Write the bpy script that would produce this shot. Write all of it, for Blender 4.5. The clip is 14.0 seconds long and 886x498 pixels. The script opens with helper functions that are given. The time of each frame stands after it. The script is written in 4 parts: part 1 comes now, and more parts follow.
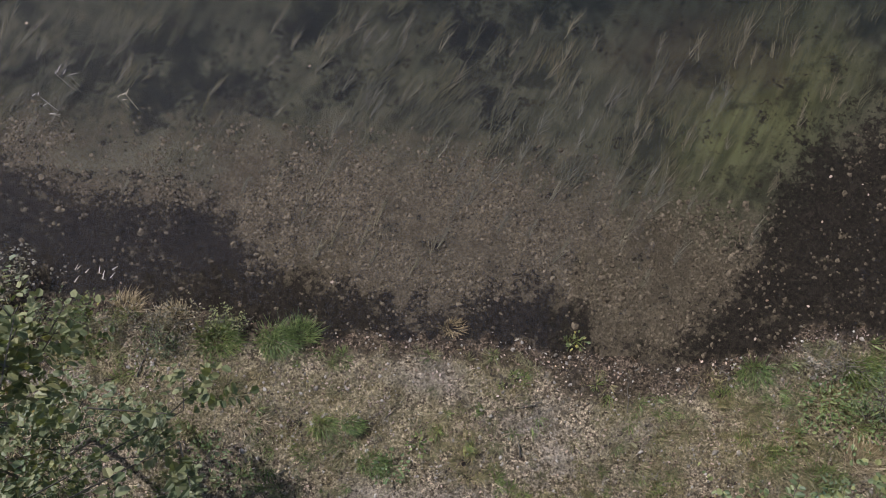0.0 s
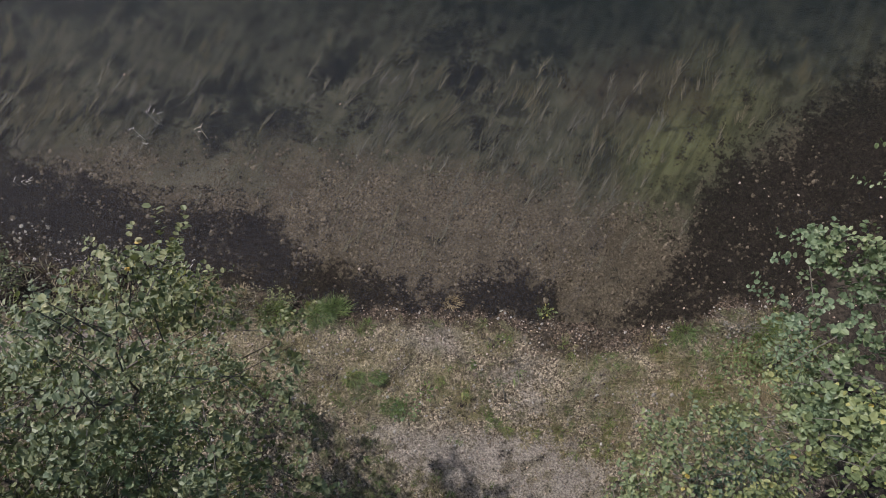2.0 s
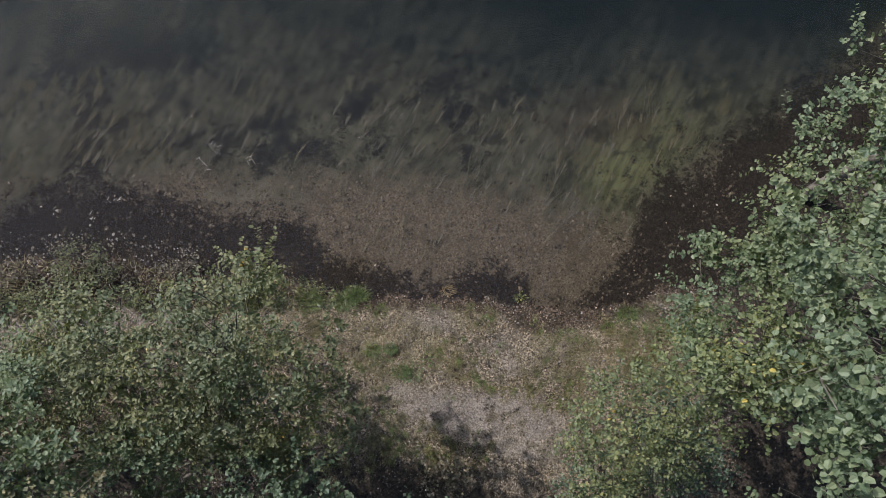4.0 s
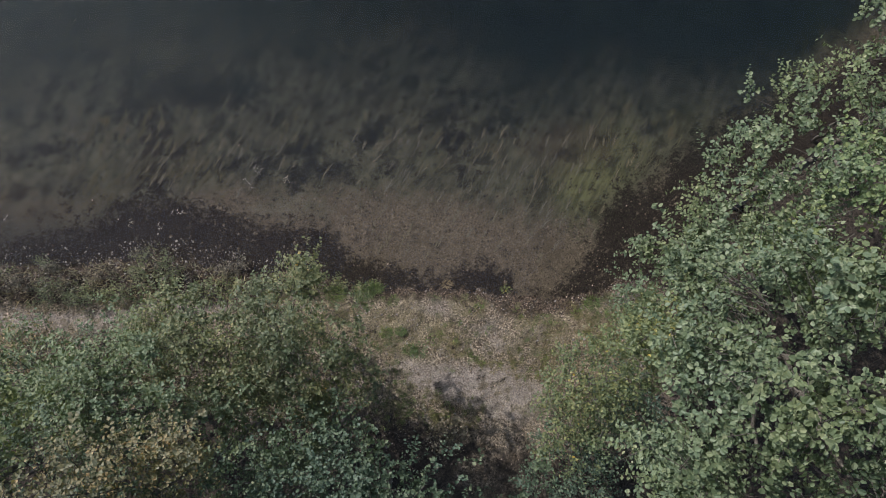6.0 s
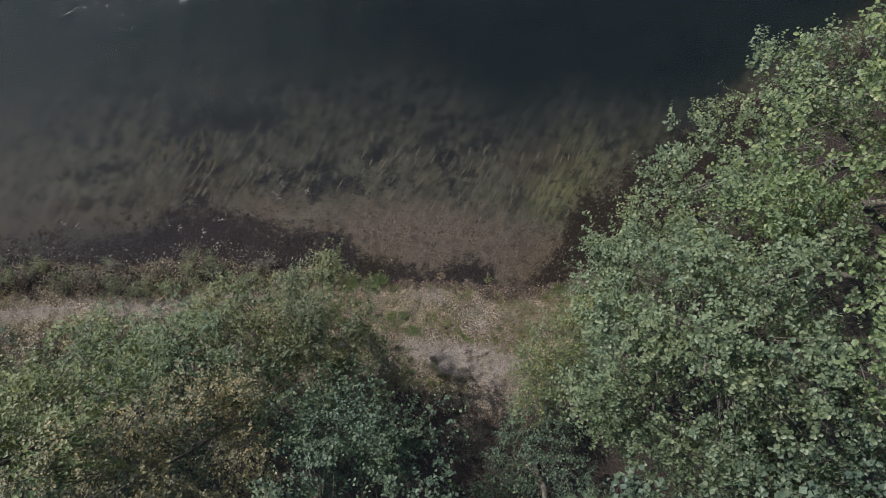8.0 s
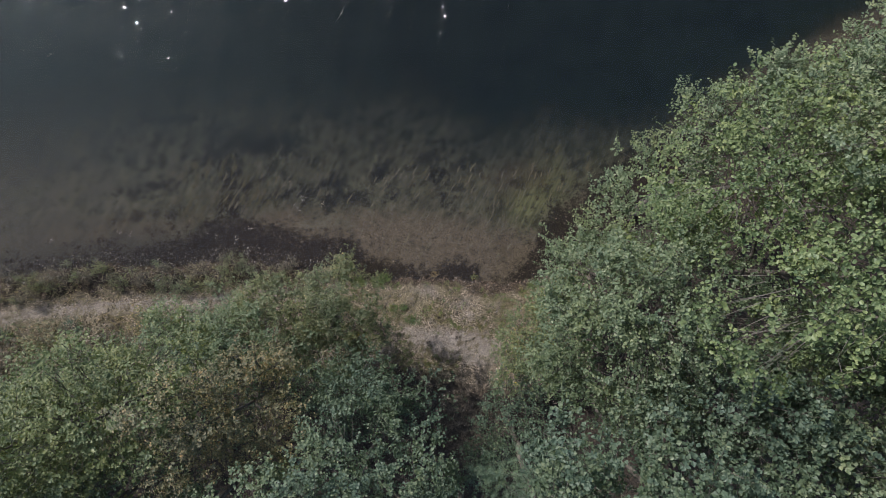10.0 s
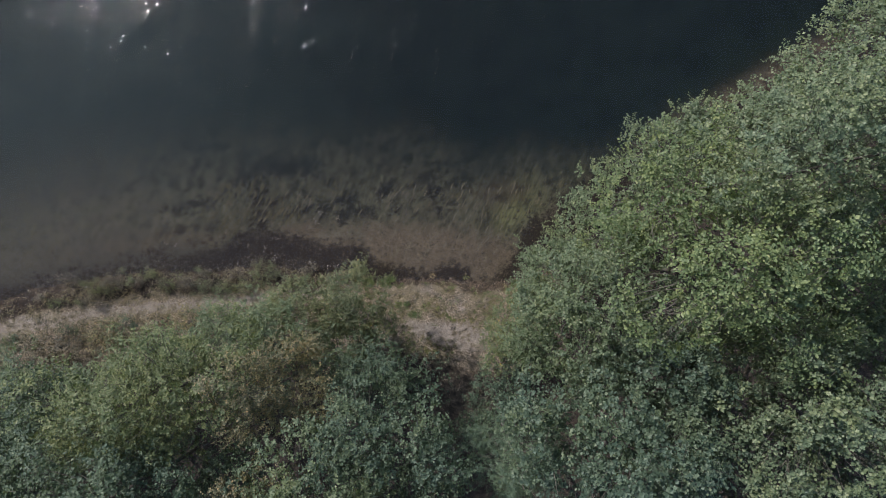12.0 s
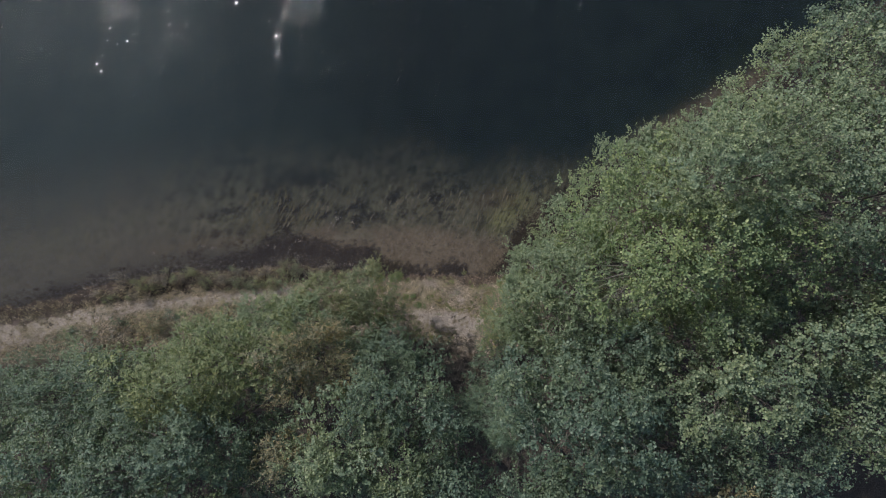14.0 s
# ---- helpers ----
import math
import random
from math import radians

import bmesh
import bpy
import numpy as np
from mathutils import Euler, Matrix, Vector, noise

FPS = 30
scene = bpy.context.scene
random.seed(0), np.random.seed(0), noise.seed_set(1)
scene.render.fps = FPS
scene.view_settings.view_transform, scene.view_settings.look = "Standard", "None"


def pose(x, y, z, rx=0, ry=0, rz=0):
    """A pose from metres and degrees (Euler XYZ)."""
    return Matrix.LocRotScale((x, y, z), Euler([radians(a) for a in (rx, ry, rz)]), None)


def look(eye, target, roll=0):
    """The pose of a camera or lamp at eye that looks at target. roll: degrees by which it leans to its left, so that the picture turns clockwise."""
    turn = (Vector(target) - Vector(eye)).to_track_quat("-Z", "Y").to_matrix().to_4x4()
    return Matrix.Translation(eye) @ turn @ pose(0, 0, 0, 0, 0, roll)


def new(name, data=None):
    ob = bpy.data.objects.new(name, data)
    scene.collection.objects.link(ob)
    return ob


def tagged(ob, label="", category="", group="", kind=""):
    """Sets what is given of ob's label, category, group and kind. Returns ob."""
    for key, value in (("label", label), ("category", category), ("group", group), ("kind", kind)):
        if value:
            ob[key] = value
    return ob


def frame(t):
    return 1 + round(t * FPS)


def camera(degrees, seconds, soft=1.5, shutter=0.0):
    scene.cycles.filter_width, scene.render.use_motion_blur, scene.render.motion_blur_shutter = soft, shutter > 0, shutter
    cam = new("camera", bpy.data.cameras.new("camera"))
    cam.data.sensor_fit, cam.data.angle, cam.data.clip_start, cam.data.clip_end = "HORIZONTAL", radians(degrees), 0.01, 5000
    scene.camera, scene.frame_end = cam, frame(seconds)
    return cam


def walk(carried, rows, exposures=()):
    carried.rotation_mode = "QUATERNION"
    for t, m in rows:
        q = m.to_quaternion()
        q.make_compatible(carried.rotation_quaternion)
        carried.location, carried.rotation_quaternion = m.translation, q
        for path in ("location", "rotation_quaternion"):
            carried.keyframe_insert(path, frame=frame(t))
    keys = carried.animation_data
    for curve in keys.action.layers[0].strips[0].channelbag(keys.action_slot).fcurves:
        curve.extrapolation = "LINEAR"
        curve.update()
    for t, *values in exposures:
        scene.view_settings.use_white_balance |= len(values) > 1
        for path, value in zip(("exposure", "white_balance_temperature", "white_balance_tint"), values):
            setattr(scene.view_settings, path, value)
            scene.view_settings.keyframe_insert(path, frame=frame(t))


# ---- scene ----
cam = camera(72.0, 14.0, 0.45)
SIDE, RISE, EYE = 41.0, 20.9, 6.6
ROWS = [
    (0.0, 0.0, 0.0, 0.0, 0.0, 0.0, -0.0),
    (0.5, 0.001, -0.0259, -0.0007, 0.2, 0.16, 0.24),
    (1.0, 0.0018, -0.048, -0.0028, 0.28, 0.46, 0.39),
    (1.5, 0.0021, -0.0715, -0.0042, 0.26, 0.51, 0.55),
    (2.0, 0.0002, -0.0968, -0.0046, 0.07, 0.32, 0.77),
    (2.5, -0.0011, -0.1214, -0.0044, 0.01, 0.23, 0.81),
    (3.0, 0.0007, -0.1516, -0.0047, 0.09, 0.22, 0.93),
    (5.5, 0.0071, -0.3104, -0.0026, 0.6, 0.15, 1.68),
    (6.0, 0.0083, -0.3415, -0.0031, 0.61, 0.15, 1.78),
    (6.5, 0.0095, -0.3743, -0.0038, 0.61, 0.18, 1.95),
    (7.0, 0.0099, -0.4109, -0.005, 0.6, 0.22, 2.1),
    (7.5, 0.0116, -0.4463, -0.0054, 0.61, 0.2, 2.24),
    (8.0, 0.0142, -0.4849, -0.0057, 0.63, 0.21, 2.36),
    (10.5, 0.0227, -0.6873, -0.006, 0.62, 0.32, 2.9),
    (11.0, 0.0243, -0.7331, -0.0054, 0.61, 0.32, 3.07),
    (11.5, 0.0253, -0.7763, -0.0036, 0.62, 0.34, 3.23),
    (12.0, 0.0262, -0.824, -0.0031, 0.6, 0.36, 3.44),
    (12.5, 0.0262, -0.8666, -0.0031, 0.58, 0.37, 3.6),
    (13.0, 0.0258, -0.9113, -0.0039, 0.59, 0.36, 3.75),
    (13.5, 0.0263, -0.9539, -0.0044, 0.57, 0.36, 3.9),
    (14.0, 0.0261, -0.999, -0.0049, 0.57, 0.36, 4.06),
]
walk(cam, [(t, pose(0, 0, EYE, -90) @ pose(SIDE * x, RISE * y, SIDE * z, 90 + pitch * 1.96, roll, yaw * 1.96)) for t, x, y, z, yaw, pitch, roll in ROWS], [(0.0, 0.22, 6050, 12.0), (5.0, 0.10, 6050, 12.0), (10.5, 0.06, 6050, 12.0), (14.0, -0.03, 6050, 12.0)])

# world, sun
world = bpy.data.worlds.new("sky")
scene.world = world
world.use_nodes = True
wt = world.node_tree
sky = wt.nodes.new("ShaderNodeTexSky")
sky.sky_type, sky.sun_disc = "NISHITA", False
SUN_FROM = Vector((-0.65, 0.76, 0)).normalized()
SUN_ELEV = radians(40)
sky.sun_elevation = SUN_ELEV
sky.sun_rotation = math.atan2(SUN_FROM.x, SUN_FROM.y)
sky.air_density, sky.dust_density = 1.0, 1.5
wt.links.new(sky.outputs[0], wt.nodes["Background"].inputs[0])
wt.nodes["Background"].inputs[1].default_value = 0.15
sun_data = bpy.data.lights.new("sun", "SUN")
sun_data.energy, sun_data.angle, sun_data.color = 4.4, radians(0.55), (1.0, 0.96, 0.89)
sun = new("sun", sun_data)
to_sun = SUN_FROM * math.cos(SUN_ELEV) + Vector((0, 0, math.sin(SUN_ELEV)))
sun.matrix_world = look(to_sun * 60, (0, 0, 0))


# ---- materials ----
class Mat:
    """A small helper that chains shader nodes."""

    def __init__(self, name):
        self.m = bpy.data.materials.new(name)
        self.m.use_nodes = True
        self.t = self.m.node_tree
        self.b = self.t.nodes["Principled BSDF"]
        self.out = self.t.nodes["Material Output"]

    def put(self, socket, v):
        if isinstance(v, bpy.types.NodeSocket):
            self.t.links.new(v, socket)
        elif isinstance(v, tuple) and len(v) == 3 and socket.type == "RGBA":
            socket.default_value = (*v, 1)
        else:
            socket.default_value = v

    def node(self, kind, **ins):
        n = self.t.nodes.new(kind)
        for k, v in ins.items():
            self.put(n.inputs[k.replace("_", " ")], v)
        return n

    def pos(self, sx=1, sy=1, sz=1, turn=0):
        g = self.t.nodes.new("ShaderNodeNewGeometry")
        mp = self.node("ShaderNodeMapping", Vector=g.outputs["Position"])
        mp.inputs["Scale"].default_value = (sx, sy, sz)
        mp.inputs["Rotation"].default_value = (0, 0, radians(turn))
        return mp.outputs[0]

    def combed(self, across, along, turn):
        """Places squeezed across one direction: strands that run at turn degrees from the x axis."""
        g = self.t.nodes.new("ShaderNodeNewGeometry")
        mp = self.t.nodes.new("ShaderNodeMapping")
        mp.vector_type = "TEXTURE"
        self.put(mp.inputs["Vector"], g.outputs["Position"])
        mp.inputs["Rotation"].default_value = (0, 0, radians(turn))
        mp.inputs["Scale"].default_value = (1 / along, 1 / across, 1)
        return mp.outputs[0]

    def noise(self, scale, detail=4, rough=0.55, vec=None, warp=0.0):
        n = self.node("ShaderNodeTexNoise", Scale=scale, Detail=detail, Roughness=rough, Distortion=warp)
        self.put(n.inputs["Vector"], vec if vec else self.pos())
        return n.outputs["Fac"]

    def cells(self, scale, feature="F1", vec=None, out="Distance"):
        n = self.t.nodes.new("ShaderNodeTexVoronoi")
        n.feature = feature
        self.put(n.inputs["Scale"], scale)
        self.put(n.inputs["Vector"], vec if vec else self.pos())
        return n.outputs[out]

    def math(self, op, a, b=0.0, clamp=False):
        n = self.t.nodes.new("ShaderNodeMath")
        n.operation, n.use_clamp = op, clamp
        self.put(n.inputs[0], a)
        self.put(n.inputs[1], b)
        return n.outputs[0]

    def ramp(self, fac, lo, hi, a=0.0, b=1.0):
        n = self.t.nodes.new("ShaderNodeMapRange")
        n.interpolation_type = "SMOOTHSTEP"
        for i, v in enumerate((fac, lo, hi, a, b)):
            self.put(n.inputs[i], v)
        return n.outputs[0]

    def mix(self, fac, a, b, blend="MIX"):
        n = self.t.nodes.new("ShaderNodeMix")
        n.data_type, n.blend_type = "RGBA", blend
        self.put(n.inputs[0], fac)
        self.put(n.inputs[6], a)
        self.put(n.inputs[7], b)
        return n.outputs[2]

    def colours(self, fac, stops):
        n = self.t.nodes.new("ShaderNodeValToRGB")
        self.put(n.inputs[0], fac)
        e = n.color_ramp.elements
        while len(e) < len(stops):
            e.new(0.5)
        for el, (p, c) in zip(e, stops):
            el.position, el.color = p, (*c, 1)
        return n.outputs[0]

    def attr(self, name):
        n = self.t.nodes.new("ShaderNodeAttribute")
        n.attribute_name = name
        s = self.t.nodes.new("ShaderNodeSeparateColor")
        self.t.links.new(n.outputs["Color"], s.inputs[0])
        return s.outputs[0], s.outputs[1], s.outputs[2]

    def island(self):
        return self.t.nodes.new("ShaderNodeNewGeometry").outputs["Random Per Island"]

    def bump(self, height, strength=0.5, distance=0.02):
        n = self.node("ShaderNodeBump", Strength=strength, Distance=distance, Height=height)
        self.put(self.b.inputs["Normal"], n.outputs[0])
        return n.outputs[0]

    def surface(self, colour, rough=0.8, spec=0.3):
        self.put(self.b.inputs["Base Color"], colour)
        self.put(self.b.inputs["Roughness"], rough)
        self.put(self.b.inputs["Specular IOR Level"], spec)
        return self.m


def leaf_material(name, stops, rough=0.5, through_light=0.22, spec=0.32):
    """Leaf blades: each blade its own tone, a second slow tone over the crown, some light let through."""
    k = Mat(name)
    tone = k.mix(1.0, k.colours(k.math("ADD", k.math("MULTIPLY", k.math("POWER", k.island(), 1.15), 0.84), k.ramp(k.noise(1.9, 3, 0.6), 0.36, 0.66, 0.0, 0.16)), stops), (1.50, 1.44, 1.86), "MULTIPLY")
    slow = k.noise(0.9, 2)
    tone = k.mix(k.ramp(slow, 0.35, 0.7, 0.0, 0.55), tone, k.mix(1.0, tone, (1.25, 1.1, 0.75), "MULTIPLY"))
    fine = k.noise(60, 2)
    tone = k.mix(k.ramp(fine, 0.3, 0.7, 0.0, 0.25), tone, k.mix(1.0, tone, (0.6, 0.62, 0.6), "MULTIPLY"))
    k.surface(tone, rough, spec)
    tr = k.node("ShaderNodeBsdfTranslucent", Color=k.mix(1.0, tone, (1.3, 1.4, 0.6), "MULTIPLY"))
    mx = k.node("ShaderNodeMixShader")
    mx.inputs[0].default_value = through_light
    k.t.links.new(k.b.outputs[0], mx.inputs[1])
    k.t.links.new(tr.outputs[0], mx.inputs[2])
    k.t.links.new(mx.outputs[0], k.out.inputs[0])
    return k.m


def plain_material(name, a, b, scale, rough=0.85, bump=0.4, stretch=(1, 1, 1), per_piece=0.0):
    k = Mat(name)
    n = k.noise(scale, 6, 0.6, k.pos(*stretch))
    col = k.mix(k.ramp(n, 0.35, 0.65), a, b)
    if per_piece:
        f = k.t.nodes.new("ShaderNodeObjectInfo").outputs["Random"]
        f = k.math("FRACT", k.math("ADD", f, k.island()))
        col = k.mix(k.math("MULTIPLY", f, per_piece), col, k.mix(1.0, col, (0.35, 0.33, 0.3), "MULTIPLY"))
    k.bump(n, bump, 0.01)
    return k.surface(col, rough)


def ground_material():
    k = Mat("shore_ground")
    sand, moss, mud = k.attr("cover")
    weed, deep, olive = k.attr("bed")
    red, wet, litter_shade = k.attr("bed_more")
    big, mid, fine, grit = k.noise(0.9, 5), k.noise(4.5, 6, 0.62), k.noise(22, 6, 0.65), k.noise(95, 4, 0.7)
    wob = k.math("SUBTRACT", mid, 0.5)
    wob2 = k.math("SUBTRACT", fine, 0.5)
    lump = k.math("MULTIPLY", k.math("SUBTRACT", k.noise(1.7, 3, 0.6), 0.5), 1.9)
    shake = k.math("ADD", lump, k.math("ADD", k.math("MULTIPLY", wob, 2.0), k.math("MULTIPLY", wob2, 1.6)))

    def edge(mask, amount=1.0, soft=0.18, by=None):
        return k.ramp(k.math("ADD", mask, k.math("MULTIPLY", by if by else shake, amount)), 0.5 - soft, 0.5 + soft)

    wobbled = k.t.nodes.new("ShaderNodeVectorMath")
    wobbled.operation = "ADD"
    shift = k.t.nodes.new("ShaderNodeVectorMath")
    shift.operation = "SCALE"
    shift.inputs["Scale"].default_value = 0.035
    nv = k.node("ShaderNodeTexNoise", Scale=18.0, Detail=2.0)
    k.put(nv.inputs["Vector"], k.pos())
    k.put(shift.inputs[0], nv.outputs["Color"])
    k.put(wobbled.inputs[0], k.pos())
    k.put(wobbled.inputs[1], shift.outputs[0])
    vec = wobbled.outputs[0]

    def grains(scale):
        c = k.cells(scale, "F1", vec, "Color")
        s = k.t.nodes.new("ShaderNodeSeparateColor")
        k.put(s.inputs[0], c)
        return s.outputs[0], s.outputs[1]

    g1, g1b = grains(62)
    g2, g2b = grains(26)
    mottle = k.math("ADD", k.math("MULTIPLY", lump, 0.3), k.math("ADD", k.math("MULTIPLY", wob, 2.3), k.math("ADD", k.math("MULTIPLY", wob2, 2.2), k.math("MULTIPLY", k.math("SUBTRACT", g2, 0.5), 0.45))))
    pebbly = k.math("MULTIPLY", k.ramp(g2b, 0.62, 0.70), k.ramp(mid, 0.42, 0.58))
    # dry soil with grit
    soil = k.mix(k.ramp(fine, 0.41, 0.59), (0.120, 0.094, 0.067), (0.520, 0.425, 0.318))
    soil = k.mix(k.ramp(mid, 0.4, 0.7, 0, 0.7), soil, (0.200, 0.168, 0.116))
    sandc = k.mix(k.ramp(fine, 0.40, 0.62), (0.300, 0.250, 0.210), (0.405, 0.342, 0.290))
    sandc = k.mix(k.ramp(mid, 0.46, 0.75, 0, 0.6), sandc, (0.20, 0.165, 0.138))
    col = k.mix(edge(sand, 0.8, 0.3), soil, sandc)
    col = k.mix(k.math("SUBTRACT", 0.9, k.math("MULTIPLY", edge(sand, 0.8, 0.3), 0.7)), col, k.mix(1.0, col, k.colours(g1, [(0.0, (0.35, 0.34, 0.33)), (0.5, (0.85, 0.83, 0.8)), (0.9, (1.3, 1.27, 1.22)), (1.0, (1.6, 1.56, 1.5))]), "MULTIPLY"))
    col = k.mix(k.math("MULTIPLY", k.math("MULTIPLY", pebbly, 0.5), k.math("SUBTRACT", 1.0, k.math("MULTIPLY", edge(sand, 0.8, 0.3), 0.8))), col, k.colours(g2, [(0.0, (0.10, 0.085, 0.07)), (0.6, (0.25, 0.215, 0.185)), (1.0, (0.46, 0.42, 0.38))]))
    mossc = k.mix(k.ramp(grit, 0.3, 0.7), (0.125, 0.106, 0.054), (0.370, 0.310, 0.160))
    mossc = k.mix(k.ramp(mid, 0.4, 0.7, 0, 0.6), mossc, (0.155, 0.122, 0.070))
    col = k.mix(k.math("MULTIPLY", edge(moss, 0.9, 0.2), 0.48), col, mossc)
    col = k.mix(0.8, col, k.mix(1.0, col, k.colours(k.noise(42, 4, 0.62), [(0.34, (0.36, 0.35, 0.33)), (0.5, (1.0, 0.99, 0.97)), (0.64, (1.65, 1.62, 1.56))]), "MULTIPLY"))
    col = k.mix(k.ramp(k.noise(4.2, 5, 0.65), 0.52, 0.64, 0, 0.75), col, k.mix(1.0, col, (0.52, 0.50, 0.40), "MULTIPLY"))
    # leaf mould, which also deepens the bush's cast shadow by colour
    mould_shade = k.mix(k.ramp(fine, 0.35, 0.65), (0.030, 0.024, 0.018), (0.10, 0.075, 0.055))
    col = k.mix(edge(litter_shade, 0.4, 0.3), col, mould_shade)
    wetc = k.mix(1.0, col, (0.36, 0.33, 0.33), "MULTIPLY")
    col = k.mix(edge(wet, 0.6, 0.25), col, wetc)
    # bed of the lake: gravel, weed, mud, then the painted dimming of deeper water
    gravel = k.mix(k.ramp(fine, 0.32, 0.68), (0.112, 0.089, 0.066), (0.250, 0.202, 0.154))
    gravel = k.mix(k.ramp(mid, 0.45, 0.70, 0, 0.6), gravel, (0.205, 0.164, 0.127))
    gravel = k.mix(k.ramp(k.noise(2.3, 5, 0.6), 0.48, 0.66, 0, 0.65), gravel, (0.098, 0.078, 0.059))
    gravel = k.mix(0.5, gravel, k.mix(1.0, gravel, k.colours(g1, [(0.0, (0.5, 0.5, 0.5)), (0.55, (0.95, 0.93, 0.9)), (1.0, (1.5, 1.46, 1.4))]), "MULTIPLY"))
    gravel = k.mix(k.math("MULTIPLY", pebbly, 0.5), gravel, k.colours(g2, [(0.0, (0.045, 0.033, 0.026)), (0.6, (0.16, 0.124, 0.092)), (1.0, (0.30, 0.25, 0.20))]))
    gravel = k.mix(k.math("MULTIPLY", edge(sand, 0.9, 0.3), 0.7), gravel, k.mix(k.ramp(fine, 0.38, 0.62), (0.140, 0.122, 0.092), (0.215, 0.192, 0.146)))
    gap, silt_haze, _ = k.attr("bed_gaps")
    gravel = k.mix(k.ramp(silt_haze, 0.25, 0.7, 0, 0.75), gravel, k.mix(k.ramp(mid, 0.35, 0.65), (0.052, 0.052, 0.047), (0.112, 0.108, 0.096)))
    under = k.ramp(wet, 1.4, 1.6)
    col = k.mix(under, col, gravel)
    streak = k.noise(1.0, 3, 0.6, k.combed(8.5, 1.7, 61), 0.25)
    tuffet = k.noise(2.6, 4, 0.55, k.combed(1.5, 0.8, 61), 0.1)
    weedc = k.mix(k.ramp(k.math("ADD", k.math("MULTIPLY", streak, 0.42), k.math("MULTIPLY", tuffet, 0.58)), 0.30, 0.70), (0.055, 0.053, 0.039), (0.172, 0.163, 0.116))
    weedc = k.mix(k.ramp(mid, 0.42, 0.66, 0, 0.55), weedc, (0.074, 0.068, 0.052))
    weedc = k.mix(k.math("MULTIPLY", edge(olive, 0.4, 0.6), 0.7), weedc, k.mix(k.ramp(streak, 0.35, 0.65), (0.092, 0.096, 0.042), (0.205, 0.206, 0.094)))
    weedc = k.mix(k.math("MULTIPLY", edge(red, 0.7, 0.5), 0.5), weedc, (0.110, 0.074, 0.050))
    holes = k.ramp(k.noise(1.9, 6, 0.66, k.combed(1.1, 0.9, 40), 0.15), 0.50, 0.62)
    weedc = k.mix(k.math("MULTIPLY", holes, 0.62), weedc, (0.020, 0.019, 0.018))
    col = k.mix(edge(weed, 0.5, 0.5), col, weedc)
    col = k.mix(k.math("MULTIPLY", edge(gap, 0.75, 0.3, mottle), 0.93), col, k.mix(k.ramp(fine, 0.35, 0.65), (0.016, 0.015, 0.017), (0.036, 0.032, 0.029)))
    mudc = k.mix(k.ramp(fine, 0.35, 0.7), (0.012, 0.009, 0.009), (0.036, 0.027, 0.024))
    mudc = k.mix(k.math("MULTIPLY", pebbly, 0.22), mudc, (0.11, 0.085, 0.070))
    col = k.mix(k.math("MULTIPLY", edge(mud, 1.0, 0.3, mottle), 0.92), col, mudc)
    # light lost in deeper water, painted into the bed colour
    painted_murk = k.mix(k.ramp(big, 0.35, 0.65), (0.0050, 0.0115, 0.0120), (0.0090, 0.0170, 0.0165))
    # towards -x a paler teal, the sky's reflection painted into the bed colour
    painted_murk = k.mix(silt_haze, painted_murk, k.mix(k.ramp(big, 0.35, 0.65), (0.025, 0.042, 0.043), (0.035, 0.052, 0.052)))
    col = k.mix(k.ramp(k.math("ADD", deep, k.math("MULTIPLY", k.math("SUBTRACT", big, 0.5), 0.35)), 0.0, 0.95), col, painted_murk)
    h = k.math("ADD", k.math("ADD", k.math("MULTIPLY", fine, 0.7), k.math("MULTIPLY", grit, 0.5)), k.math("ADD", k.math("MULTIPLY", g1, 0.3), k.math("MULTIPLY", mid, 0.8)))
    k.bump(h, 1.0, 0.075)
    return k.surface(col, 0.9, 0.2)


def water_material():
    k = Mat("lake_water")
    rip = k.noise(4.4, 1, 0.4, k.pos(1.1, 0.85, 1, 0), 0.3)
    rip2 = k.noise(1.1, 0, 0.5, k.pos(1.0, 0.9, 1, -8), 0.2)
    sep = k.node("ShaderNodeSeparateXYZ", Vector=k.pos())
    open_water = k.ramp(sep.outputs[1], 3.0, 11.0, 0.25, 1.0)
    gust = k.math("MULTIPLY", k.ramp(k.noise(0.22, 2), 0.35, 0.6, 0.7, 1.0), open_water)
    crest = k.ramp(k.noise(1.0, 1, 0.5, k.combed(1.5, 0.14, 80), 0.2), 0.46, 0.66, 0.5, 1.15)
    h = k.math("MULTIPLY", k.math("ADD", k.math("MULTIPLY", rip2, 0.6), k.math("MULTIPLY", rip, crest)), gust)
    nb = k.node("ShaderNodeBump", Strength=1.0, Distance=0.086, Height=h)
    lw = k.node("ShaderNodeLayerWeight", Blend=0.5, Normal=nb.outputs[0])
    gloss = k.math("ADD", k.math("MULTIPLY", k.math("POWER", lw.outputs["Facing"], 5.0), 0.97), 0.023)
    gl = k.node("ShaderNodeBsdfGlossy", Roughness=0.088, Normal=nb.outputs[0])
    gl.distribution = "BECKMANN"
    tr = k.node("ShaderNodeBsdfTransparent", Color=(0.87, 0.86, 0.82))
    mx = k.node("ShaderNodeMixShader")
    k.t.links.new(gloss, mx.inputs[0])
    k.t.links.new(tr.outputs[0], mx.inputs[1])
    k.t.links.new(gl.outputs[0], mx.inputs[2])
    k.t.links.new(mx.outputs[0], k.out.inputs[0])
    return k.m


